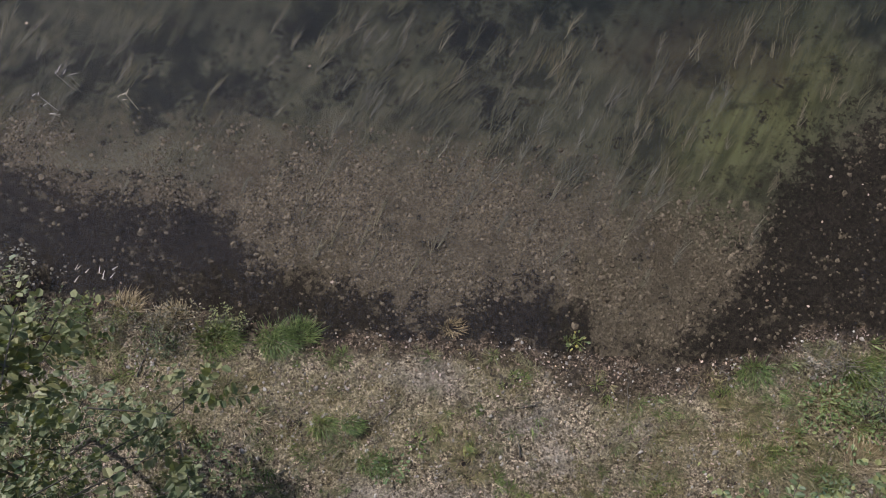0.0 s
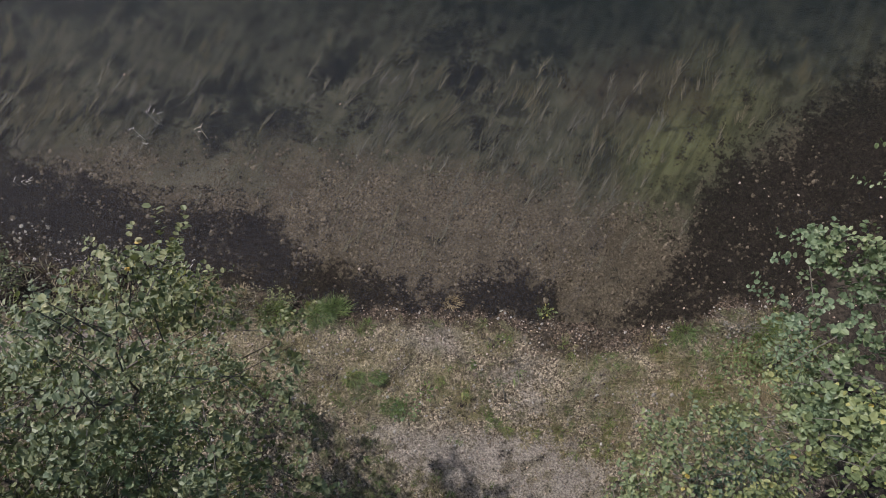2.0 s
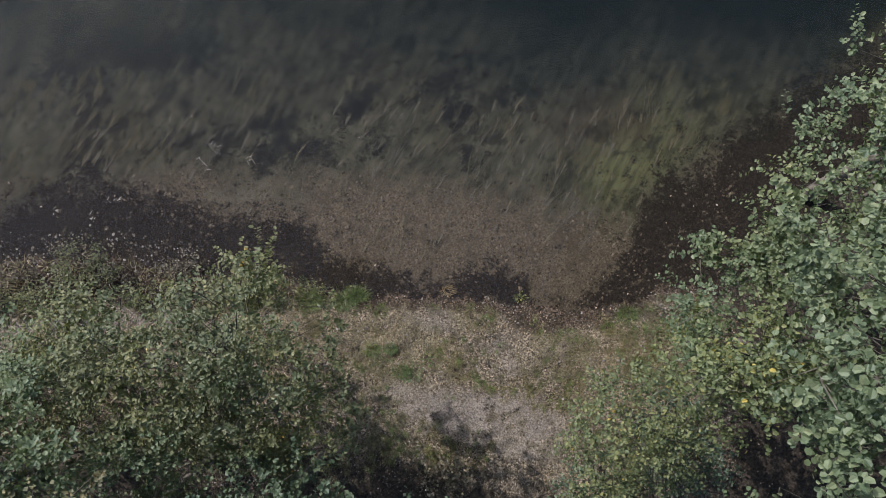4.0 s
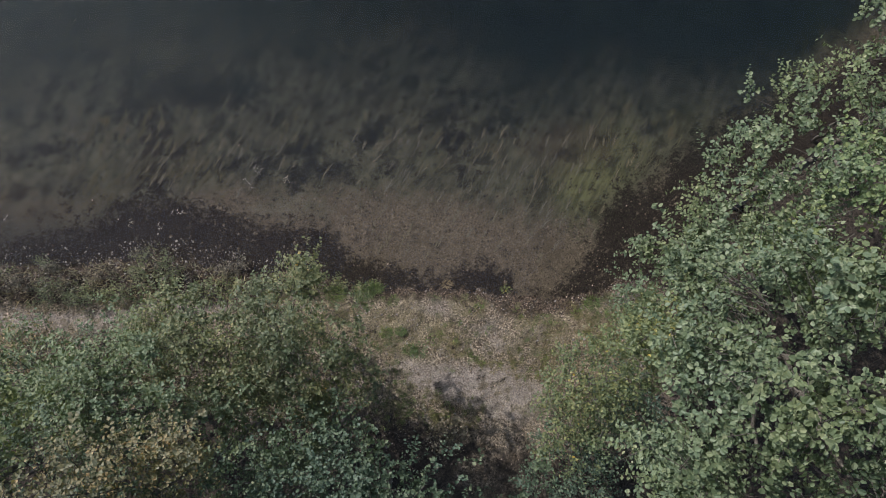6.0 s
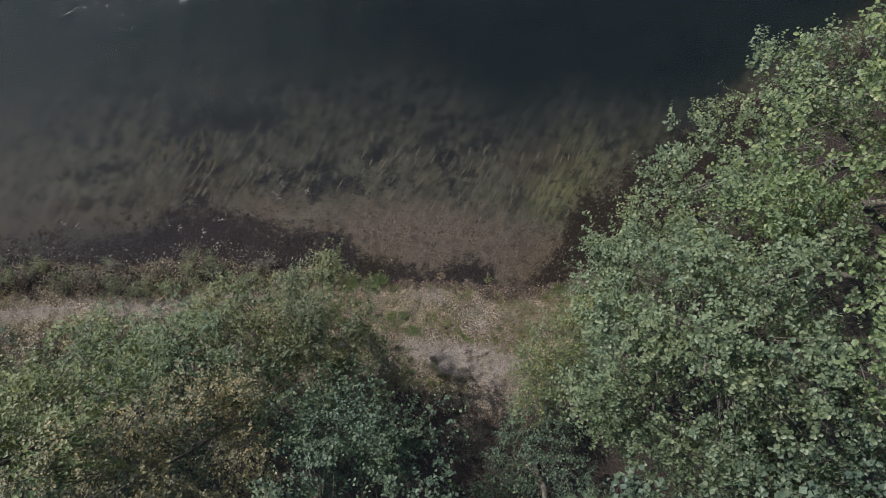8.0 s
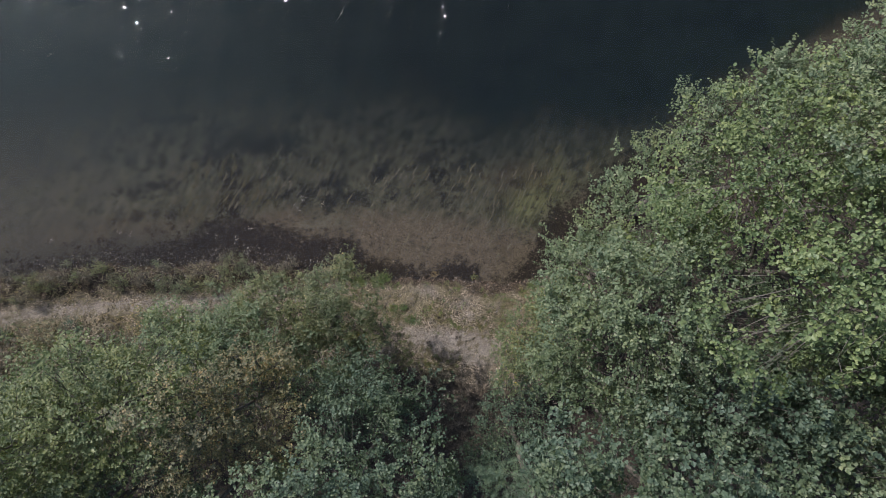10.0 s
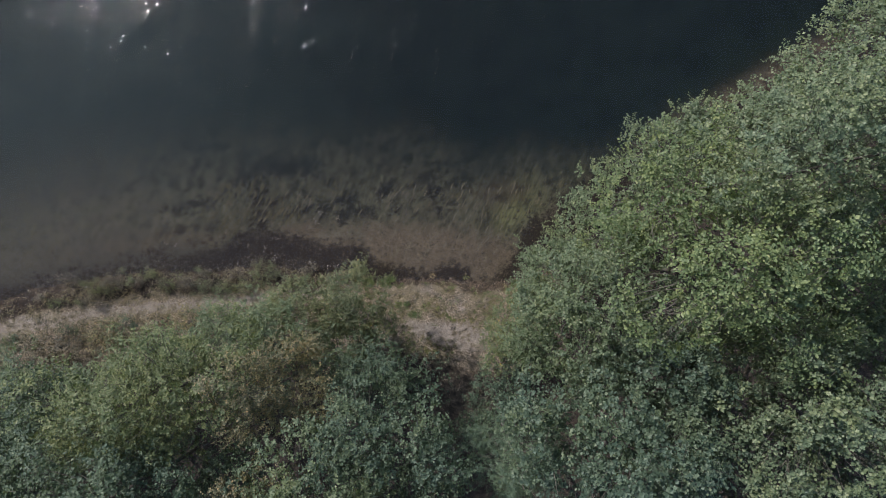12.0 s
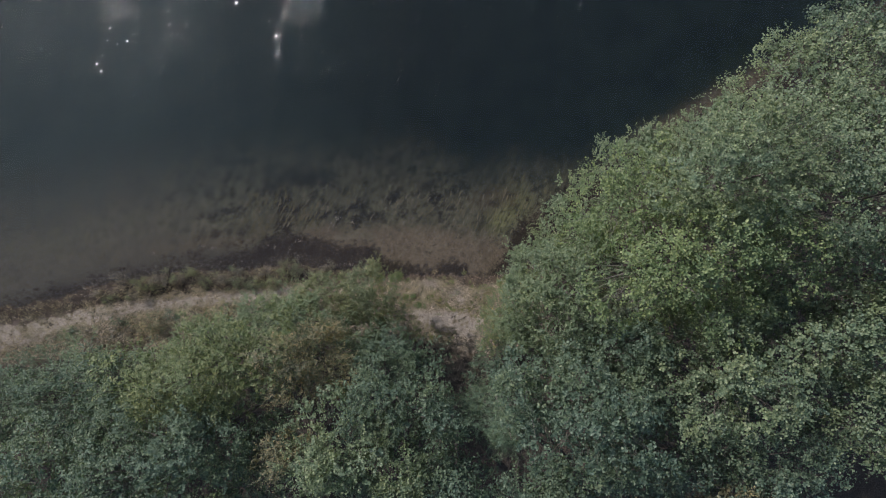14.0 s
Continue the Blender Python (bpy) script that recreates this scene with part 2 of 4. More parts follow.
GROUND, WATER = ground_material(), water_material()
BARK = plain_material("alder_bark", (0.055, 0.045, 0.036), (0.15, 0.13, 0.105), 14, 0.9, 0.7, (1, 1, 0.3))
TWIG = plain_material("grey_twig", (0.050, 0.043, 0.034), (0.11, 0.097, 0.078), 20, 0.8, 0.3)
STONE = plain_material("beach_stone", (0.18, 0.152, 0.128), (0.46, 0.41, 0.36), 30, 0.75, 0.3, (1, 1, 1), 0.8)
BED_STONE = plain_material("bed_stone", (0.074, 0.056, 0.042), (0.220, 0.174, 0.131), 30, 0.8, 0.3, (1, 1, 1), 0.9)
ALDER = leaf_material("alder_leaf", [(0.0, (0.050, 0.074, 0.033)), (0.5, (0.086, 0.116, 0.053)), (0.9, (0.128, 0.156, 0.075)), (1.0, (0.20, 0.22, 0.12))])
ALDER_PALE = leaf_material("alder_leaf_pale", [(0.0, (0.054, 0.080, 0.037)), (0.5, (0.096, 0.128, 0.058)), (0.9, (0.142, 0.172, 0.082)), (1.0, (0.21, 0.235, 0.125))])
ALDER_BRIGHT = leaf_material("alder_leaf_bright", [(0.0, (0.052, 0.079, 0.029)), (0.5, (0.090, 0.124, 0.043)), (0.9, (0.132, 0.163, 0.060)), (1.0, (0.19, 0.215, 0.09))])
ALDER_OLIVE = leaf_material("alder_leaf_olive", [(0.0, (0.054, 0.076, 0.029)), (0.5, (0.092, 0.116, 0.043)), (0.9, (0.136, 0.154, 0.062)), (1.0, (0.19, 0.20, 0.09))])
ALDER_DARK = leaf_material("alder_leaf_dark", [(0.0, (0.032, 0.052, 0.027)), (0.5, (0.055, 0.082, 0.043)), (0.9, (0.090, 0.118, 0.062)), (1.0, (0.16, 0.19, 0.10))])
WILLOW = leaf_material("bush_leaf", [(0.0, (0.048, 0.064, 0.027)), (0.4, (0.084, 0.100, 0.043)), (0.8, (0.122, 0.132, 0.057)), (0.95, (0.160, 0.158, 0.070)), (0.985, (0.21, 0.19, 0.09)), (1.0, (0.38, 0.25, 0.03))], 0.5)
BIRCH = leaf_material("birch_leaf_autumn", [(0.0, (0.058, 0.065, 0.032)), (0.4, (0.106, 0.108, 0.050)), (0.75, (0.158, 0.146, 0.068)), (0.95, (0.225, 0.175, 0.075)), (1.0, (0.30, 0.195, 0.06))], 0.5)
HAZEL = leaf_material("hazel_leaf_yellowing", [(0.0, (0.050, 0.065, 0.022)), (0.5, (0.088, 0.112, 0.042)), (0.85, (0.128, 0.146, 0.054)), (0.96, (0.20, 0.19, 0.050)), (1.0, (0.32, 0.24, 0.03))])
HAZEL_GREEN = leaf_material("hazel_leaf_green", [(0.0, (0.048, 0.066, 0.028)), (0.5, (0.090, 0.112, 0.044)), (0.9, (0.140, 0.150, 0.054)), (0.975, (0.19, 0.175, 0.055)), (1.0, (0.32, 0.24, 0.03))])
PINE = leaf_material("pine_needles", [(0.0, (0.036, 0.060, 0.030)), (0.6, (0.064, 0.096, 0.048)), (1.0, (0.10, 0.13, 0.065))], 0.55, 0.15)
SCRUB = leaf_material("shore_scrub", [(0.0, (0.036, 0.035, 0.022)), (0.5, (0.098, 0.092, 0.055)), (0.88, (0.185, 0.165, 0.108)), (1.0, (0.33, 0.295, 0.23))], 0.7, 0.15, 0.25)
GRASS = leaf_material("green_grass", [(0.0, (0.036, 0.054, 0.016)), (0.5, (0.080, 0.112, 0.030)), (1.0, (0.19, 0.21, 0.070))], 0.5, 0.25)
DRY_GRASS = leaf_material("dry_grass", [(0.0, (0.12, 0.095, 0.05)), (0.5, (0.21, 0.175, 0.095)), (1.0, (0.36, 0.31, 0.19))], 0.7, 0.2, 0.25)
SHORT_GRASS = leaf_material("short_turf", [(0.0, (0.058, 0.060, 0.028)), (0.5, (0.110, 0.105, 0.048)), (1.0, (0.21, 0.185, 0.095))], 0.65, 0.2, 0.25)
WATER_WEED = leaf_material("water_weed", [(0.0, (0.085, 0.080, 0.052)), (0.6, (0.13, 0.122, 0.085)), (1.0, (0.20, 0.19, 0.135))], 0.7, 0.2, 0.2)
BED_WEED = leaf_material("bed_weed", [(0.0, (0.050, 0.050, 0.032)), (0.6, (0.084, 0.083, 0.052)), (1.0, (0.125, 0.122, 0.076))], 0.8, 0.2, 0.15)
REED = leaf_material("pale_reed", [(0.0, (0.22, 0.20, 0.15)), (0.5, (0.34, 0.31, 0.24)), (1.0, (0.48, 0.45, 0.36))], 0.6, 0.15, 0.3)
STALK = leaf_material("dead_stalk", [(0.0, (0.05, 0.042, 0.034)), (0.6, (0.13, 0.115, 0.095)), (1.0, (0.30, 0.275, 0.235))], 0.7, 0.05, 0.2)
DEBRIS = leaf_material("ground_debris", [(0.0, (0.035, 0.025, 0.016)), (0.45, (0.10, 0.072, 0.046)), (0.8, (0.19, 0.148, 0.10)), (1.0, (0.33, 0.27, 0.20))], 0.8, 0.05, 0.2)
FALLEN = leaf_material("fallen_leaf", [(0.0, (0.13, 0.085, 0.05)), (0.4, (0.26, 0.20, 0.13)), (0.85, (0.34, 0.28, 0.20)), (0.97, (0.42, 0.36, 0.27)), (1.0, (0.50, 0.28, 0.02))], 0.6, 0.1, 0.3)

rng = np.random.default_rng(7)


# ---- meshes ----
def mesh_of(name, verts, faces, material, smooth=False):
    """A mesh from numpy arrays: verts (n,3), faces (m,k) all of one size k."""
    me = bpy.data.meshes.new(name)
    faces = np.asarray(faces, dtype=np.int32)
    n, size = faces.shape
    me.vertices.add(len(verts))
    me.vertices.foreach_set("co", np.asarray(verts, dtype=np.float32).ravel())
    me.loops.add(n * size)
    me.loops.foreach_set("vertex_index", faces.ravel())
    me.polygons.add(n)
    me.polygons.foreach_set("loop_start", np.arange(0, n * size, size, dtype=np.int32))
    me.update(calc_edges=True)
    me.validate()
    me.shade_smooth() if smooth else me.shade_flat()
    me.materials.append(material)
    return me


def part(name, me, parent, label=""):
    ob = new(name, me)
    ob.parent = parent
    return tagged(ob, label)


def unit(v):
    return v / np.maximum(np.linalg.norm(v, axis=-1, keepdims=True), 1e-9)


def blades(pos, along, normal, length, width, fold=0.12):
    """Leaf blades of two folded quads each: foot, wide shoulders, tip."""
    n = len(pos)
    along = unit(along)
    side = unit(np.cross(along, normal))
    up = np.cross(side, along)
    L, W = np.reshape(length, (-1, 1)), np.reshape(width, (-1, 1))
    a = pos
    tip = pos + along * L - up * L * 0.10
    s1, s2 = 0.31, 0.475
    l1 = pos + along * L * 0.28 + side * W * s2 * 0.92 + up * W * fold
    l2 = pos + along * L * 0.78 + side * W * s1 * 1.15 + up * W * fold * 0.5
    r1 = pos + along * L * 0.28 - side * W * s2 * 0.92 + up * W * fold
    r2 = pos + along * L * 0.78 - side * W * s1 * 1.15 + up * W * fold * 0.5
    v = np.stack([a, l1, l2, tip, r2, r1], 1).reshape(-1, 3)
    b = (np.arange(n) * 6)[:, None]
    f = np.stack([b + np.array([[0, 3, 2, 1]]), b + np.array([[0, 5, 4, 3]])], 1).reshape(-1, 4)
    return v, f


def small_leaves(pos, along, normal, length, width, fold=0.14):
    """Leaf blades of one quad each, folded along the midrib: foot, two shoulders, tip."""
    n = len(pos)
    along = unit(along)
    side = unit(np.cross(along, normal))
    up = np.cross(side, along)
    L, W = np.reshape(length, (-1, 1)), np.reshape(width, (-1, 1))
    rib = pos + along * L * 0.52 + up * W * fold
    v = np.stack([pos, rib + side * W * 0.56, pos + along * L - up * L * 0.10, rib - side * W * 0.56], 1).reshape(-1, 3)
    return v, np.arange(n * 4).reshape(-1, 4)


def ribbons(pos, along, side, length, width, droop, sway=0.0):
    """Grass blades: a quad and a narrow top, bending over."""
    n = len(pos)
    along, side = unit(along), unit(side)
    L, W = np.reshape(length, (-1, 1)), np.reshape(width, (-1, 1)) * 0.5
    D = np.reshape(droop, (-1, 1)) * L * np.array([[0, 0, -1.0]])
    m = pos + along * L * 0.55 + D * 0.25 + side * L * np.reshape(sway, (-1, 1))
    t = pos + along * L + D
    v = np.stack([pos - side * W, pos + side * W, m + side * W * 0.8, m - side * W * 0.8, t + side * W * 0.12, t - side * W * 0.12], 1).reshape(-1, 3)
    b = (np.arange(n) * 6)[:, None]
    f = np.stack([b + np.array([[0, 1, 2, 3]]), b + np.array([[3, 2, 4, 5]])], 1).reshape(-1, 4)
    return v, f


def short_blades(pos, along, side, length, width):
    """Short turf: one tapered quad a blade."""
    n = len(pos)
    along, side = unit(along), unit(side)
    L, W = np.reshape(length, (-1, 1)), np.reshape(width, (-1, 1)) * 0.5
    t = pos + along * L
    v = np.stack([pos - side * W, pos + side * W, t + side * W * 0.25, t - side * W * 0.25], 1).reshape(-1, 3)
    return v, np.arange(n * 4).reshape(-1, 4)


def stems(p0, p1, r0, r1, sag=0.0, rings=2, sides=4):
    """Many tapered stems at once."""
    n = len(p0)
    ax = unit(p1 - p0)
    ref = np.where(np.abs(ax[:, 2:3]) > 0.9, np.array([[1.0, 0, 0]]), np.array([[0, 0, 1.0]]))
    s = unit(np.cross(ax, ref))
    u = np.cross(s, ax)
    vs = []
    for i in range(rings):
        t = i / (rings - 1)
        c = p0 + (p1 - p0) * t + np.array([[0, 0, -1.0]]) * (np.reshape(sag, (-1, 1)) * math.sin(math.pi * t))
        r = np.reshape(r0, (-1, 1)) * (1 - t) + np.reshape(r1, (-1, 1)) * t
        for j in range(sides):
            a = 2 * math.pi * j / sides
            vs.append(c + (s * math.cos(a) + u * math.sin(a)) * r)
    v = np.stack(vs, 1).reshape(-1, 3)
    q = []
    for i in range(rings - 1):
        for j in range(sides):
            q.append([i * sides + j, i * sides + (j + 1) % sides, (i + 1) * sides + (j + 1) % sides, (i + 1) * sides + j])
    f = ((np.arange(n) * rings * sides)[:, None, None] + np.array(q)[None]).reshape(-1, 4)
    return v, f


def limb(points, r0, r1, sides=8, crook=0.05):
    """One bent, tapered limb through the points."""
    pts = np.array(points, dtype=float)
    n = 9
    ts = np.linspace(0, len(pts) - 1, n)
    c = np.stack([np.interp(ts, np.arange(len(pts)), pts[:, i]) for i in range(3)], 1)
    c[1:-1] += rng.normal(0, crook, (n - 2, 3))
    v = []
    for i in range(n):
        ax = c[min(i + 1, n - 1)] - c[max(i - 1, 0)]
        ax /= np.linalg.norm(ax)
        s = np.cross(ax, (0.3, 1, 0.1))
        s /= np.linalg.norm(s)
        u = np.cross(s, ax)
        r = (r0 + (r1 - r0) * i / (n - 1)) * rng.uniform(0.92, 1.08)
        for j in range(sides):
            a = 2 * math.pi * j / sides
            v.append(c[i] + (s * math.cos(a) + u * math.sin(a)) * r)
    f = [[i * sides + j, i * sides + (j + 1) % sides, (i + 1) * sides + (j + 1) % sides, (i + 1) * sides + j] for i in range(n - 1) for j in range(sides)]
    return np.array(v), f


# ---- the lie of the land ----
SHORE = np.array([(-3000, -60), (-60, -7), (-30, -3.2), (-19.7, -1.15), (-17, -0.9), (-15, -0.3), (-11.9, -0.1), (-9.3, -0.1), (-6.2, -0.15), (-4.8, -0.3), (-3.3, -0.58), (-2.2, -0.65), (-1.4, -0.87), (0.4, -0.97), (1.7, -1.1), (2.5, -1.2), (3.1, -1.15), (3.8, -0.97), (4.8, -0.8), (7, 0.6), (9, 2.4), (13, 4.3), (17, 6.0), (25, 9.5), (60, 20), (3000, 80)], dtype=float)
MUD = np.array([(-30, -3.5), (-19, -0.8), (-16, -0.1), (-14, 0.25), (-11, 0.5), (-9.4, 0.65), (-8, 0.9), (-7.4, 1.3), (-6.3, 1.4), (-5, 1.05), (-4.4, 0.78), (-3.8, 0.62), (-2.8, 0.58), (-2.35, 0.3), (-2.1, 0.0), (-1.5, -0.3), (-1, -0.36), (-0.5, -0.68), (0, -0.6), (0.4, -0.5), (0.72, -0.4), (1.34, -0.48), (1.59, -0.58), (1.66, -1.15), (2.5, -1.15), (2.7, -0.9), (3.0, -0.55), (3.4, -0.2), (3.7, 0.3), (3.75, 0.8), (4.15, 1.2), (5, 1.5), (7, 3.0), (12, 5.0), (25, 11)], dtype=float)
WEED = np.array([(-30, -2.5), (-20, -0.6), (-12, 0.4), (-8, 0.75), (-6.5, 1.05), (-5, 1.45), (-3, 1.3), (-1, 1.12), (0, 1.02), (1, 0.95), (2, 0.65), (3, 0.35), (3.6, 0.2), (6, 2.0), (25, 15)], dtype=float)


def lattice(x, y, seed):
    """Smooth value noise, 0 to 1."""
    xi, yi = np.floor(x).astype(np.int64), np.floor(y).astype(np.int64)
    fx, fy = x - xi, y - yi
    fx, fy = fx * fx * (3 - 2 * fx), fy * fy * (3 - 2 * fy)

    def h(a, b):
        n = (a * 374761393 + b * 668265263 + seed * 974634777) & 0x7FFFFFFF
        n = ((n ^ (n >> 13)) * 1274126177) & 0x7FFFFFFF
        return ((n ^ (n >> 16)) & 0xFFFF) / 65535.0

    return (h(xi, yi) * (1 - fx) + h(xi + 1, yi) * fx) * (1 - fy) + (h(xi, yi + 1) * (1 - fx) + h(xi + 1, yi + 1) * fx) * fy


def rough_noise(x, y, seed, octaves=3):
    return sum(lattice(x * 2**o, y * 2**o, seed + o) * 0.5**o for o in range(octaves)) / sum(0.5**o for o in range(octaves))


def shore_y(x):
    return np.interp(x, SHORE[:, 0], SHORE[:, 1]) + (lattice(x * 1.7, x * 0, 5) - 0.5) * 0.22 + (lattice(x * 6, x * 0, 6) - 0.5) * 0.12 + (lattice(x * 17, x * 0, 8) - 0.5) * 0.05


def height(x, y):
    x, y = np.asarray(x, float), np.asarray(y, float)
    d = y - shore_y(x)
    land = 0.015 + 0.30 * (1 - np.exp(np.minimum(d, 0) / 2.6)) + np.clip(-d - 2, 0, 40) * 0.03
    bed = -0.015 - 0.14 * np.minimum(np.maximum(d, 0), 3.2) - 0.10 * np.clip(d - 2.2, 0, 30)
    z = np.where(d < 0, land, bed)
    bumps = (rough_noise(x * 1.3, y * 1.3, 11) - 0.5) * 0.10 + (rough_noise(x * 5, y * 5, 17) - 0.5) * np.where(d < 0, 0.085, 0.05)
    return z + bumps * np.clip(np.abs(d) * 1.6, 0.12, 1) * np.where(d < 0, 1, 0.6)


def blob(x, y, cx, cy, rx, ry, turn=0.0):
    c, s = math.cos(radians(turn)), math.sin(radians(turn))
    u, v = (x - cx) * c + (y - cy) * s, -(x - cx) * s + (y - cy) * c
    return np.clip(1.25 - np.hypot(u / rx, v / ry) * 0.75, 0, 1)


def band(d, lo, hi, soft):
    return np.clip((d - lo) / soft + 0.5, 0, 1) * np.clip((hi - d) / soft + 0.5, 0, 1)


PATHWAY = np.array([(-40, -6.0), (-20, -2.25), (-16.5, -1.85), (-12.7, -1.45), (-9.5, -1.42), (-7, -1.4), (-5.4, -1.15), (-4.0, -1.3)], dtype=float)


def spread(lo, hi, step):
    return np.arange(lo, hi, step)


gx = np.concatenate([-np.geomspace(3000, 23, 22), spread(-22, -6, 0.14), spread(-6, 6, 0.085), spread(6, 22, 0.16), np.geomspace(23, 3000, 22)])
gy = np.concatenate([-np.geomspace(3000, 11, 22), spread(-10, -4.6, 0.14), spread(-4.6, 3.4, 0.085), spread(3.4, 14, 0.16), np.geomspace(15, 3000, 22)])
X, Y = np.meshgrid(gx, gy)
X, Y = X.ravel(), Y.ravel()
Z = np.where(np.hypot(X, Y) < 200, height(np.clip(X, -200, 200), np.clip(Y, -200, 200)), np.where(Y > shore_y(X), -4, 1.5))
nx, ny = len(gx), len(gy)
ii = (np.arange(ny - 1)[:, None] * nx + np.arange(nx - 1)[None]).ravel()
ground_mesh = mesh_of("ground", np.stack([X, Y, Z], 1), np.stack([ii, ii + 1, ii + nx + 1, ii + nx], 1), GROUND, True)
D = Y - shore_y(X)
sand = np.maximum.reduce([blob(X, Y, 1.15, -2.1, 0.62, 0.40, 5) * 0.55, blob(X, Y, 0.3, -3.1, 1.4, 0.42, -18), blob(X, Y, 0.9, -2.98, 1.05, 0.34, -6), blob(X, Y, 1.5, -3.4, 0.75, 0.5), blob(X, Y, -0.75, -2.66, 0.45, 0.24, -10) * 0.9, blob(X, Y, -0.17, -1.4, 0.5, 0.28, -10) * 0.8, blob(X, Y, 2.05, -1.95, 0.3, 0.2) * 0.75, band(Y - np.interp(X, PATHWAY[:, 0], PATHWAY[:, 1]), np.interp(X, [-19, -14], [-0.9, -0.25]), np.interp(X, [-19, -14], [0.7, 0.2]), 0.3) * (X < -3.8) * 0.95]) * (D < 0.1)
sand = np.maximum.reduce([sand, blob(X, Y, -3.3, 0.98, 1.0, 0.26, -4), blob(X, Y, -18.0, 2.0, 5.5, 2.6) * 0.8])
moss = np.maximum.reduce([blob(X, Y, -0.9, -1.9, 1.1, 0.8), blob(X, Y, 2.4, -2.0, 0.9, 0.7), blob(X, Y, 0.6, -1.35, 0.5, 0.25), blob(X, Y, 3.7, -2.1, 1.1, 0.8), blob(X, Y, -2.8, -1.5, 1.3, 0.7), np.where((X < -4) & (Y < -1.3), 0.45, 0), np.where(Y < -3, 0.3, 0)])
wet = np.where(D > 0.02, 2.0, np.maximum(band(D, np.where(X < -4, -0.85, -0.22), 0.5, 0.25), blob(X, Y, 2.2, -1.42, 0.9, 0.24) * 0.95))
mud = np.clip((np.interp(X, MUD[:, 0], MUD[:, 1]) - Y) / np.where(X > 2.6, 0.95, np.interp(X, [-9, -6], [1.3, 0.6])) + 0.5, 0, 1) * (D > 0.0)
mud = np.maximum.reduce([mud, blob(X, Y, -6.62, 2.0, 0.42, 1.5, 4) * 0.95, blob(X, Y, -6.0, 2.45, 0.5, 0.22, 30) * 0.8])
gaps = np.zeros_like(X)
for bx, by, brx, bry, bt, bs in ((-5.7, 3.9, 1.7, 0.5, -4, 0.85), (-7.3, 3.5, 0.7, 0.4, 20, 0.8), (-9.1, 4.9, 0.7, 0.3, 0, 0.6), (-9.3, 2.6, 1.5, 0.25, 8, 0.65), (-4.9, 2.1, 0.6, 0.25, 12, 0.85), (-4.0, 2.1, 0.55, 0.35, -10, 0.8), (-3.1, 2.35, 0.55, 0.3, 10, 0.8), (-2.3, 1.85, 0.5, 0.3, 0, 0.7), (-3.2, 1.8, 0.7, 0.4, 12, 0.75), (-1.6, 2.6, 0.35, 0.3, 30, 0.8), (-1.2, 1.9, 0.35, 0.4, 10, 0.6), (0.6, 1.65, 0.26, 0.3, 0, 0.85), (0.4, 2.5, 0.5, 0.35, -30, 0.85), (1.4, 2.8, 0.6, 0.25, 10, 0.6), (0.2, 3.2, 0.9, 0.3, 15, 0.6), (-8.4, 1.6, 0.5, 0.25, 20, 0.7)):
    gaps = np.maximum(gaps, blob(X, Y, bx, by, brx, bry, bt) * bs)
weed = np.clip((Y - np.interp(X, WEED[:, 0], WEED[:, 1])) / 1.2 + 0.5, 0, 1) * (D > 0) * np.interp(X, [-14, -7], [0.3, 1])
# mask for the water's dimming with depth, painted on the bed
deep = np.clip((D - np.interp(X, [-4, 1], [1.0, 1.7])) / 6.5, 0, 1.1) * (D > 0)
# more of that painted darkening off the +x bank and further out
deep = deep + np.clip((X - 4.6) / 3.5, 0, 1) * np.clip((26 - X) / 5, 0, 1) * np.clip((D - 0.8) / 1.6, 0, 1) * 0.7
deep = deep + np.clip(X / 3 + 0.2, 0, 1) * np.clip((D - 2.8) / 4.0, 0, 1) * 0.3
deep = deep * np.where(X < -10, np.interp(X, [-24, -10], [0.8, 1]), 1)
olive = np.maximum(blob(X, Y, 3.65, 1.75, 1.35, 0.75, 45), blob(X, Y, -16, 2.2, 4.0, 1.2) * 0.3)
red = np.maximum.reduce([blob(X, Y, 3.1, 2.25, 1.0, 0.5), blob(X, Y, -5.2, 1.1, 0.8, 0.3) * 0.8, blob(X, Y, -11.0, 1.0, 4.5, 0.6, 3) * 0.75])
# in the clearing the dark mould starts at the bush's shadow edge, deepening it
litter_shade = np.where(D < 0, np.clip((-3.5 - 0.25 * np.clip(X, -1.5, 2.5) - Y) / 1.0, 0, 0.9), 0) * (1 - 0.35 * blob(X, Y, 0.9, -5.0, 1.0, 2.4))
litter_shade = np.maximum(litter_shade, np.where(D < 0, np.clip((X - 4.2) / 1.4, 0, 0.9), 0))
litter_shade = np.maximum(litter_shade, np.where(X < -4.4, 0.4, 0) * band(Y - np.interp(X, PATHWAY[:, 0], PATHWAY[:, 1]), -4.0, -0.5, 0.25) * (D < 0))
litter_shade = np.maximum(litter_shade, np.where(X < -4.4, 0.5, 0) * band(Y - np.interp(X, PATHWAY[:, 0], PATHWAY[:, 1]), 0.32, 3.0, 0.2) * (D < 0))
# bed_gaps: weed gaps, then grey silt with the painted pale haze
for name, chans in (("cover", (sand, moss, mud)), ("bed", (weed, deep, olive)), ("bed_more", (red, wet, litter_shade)), ("bed_gaps", (gaps * (D > 0), np.clip((-1.0 - X) / 13, 0, 1), gaps * 0))):
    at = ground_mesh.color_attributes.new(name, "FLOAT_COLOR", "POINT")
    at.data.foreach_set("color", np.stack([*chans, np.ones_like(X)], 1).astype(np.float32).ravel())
ground = tagged(new("ground", ground_mesh), "gravelly lake shore sloping under shallow water, mossy and sandy", "ground", kind="structure")

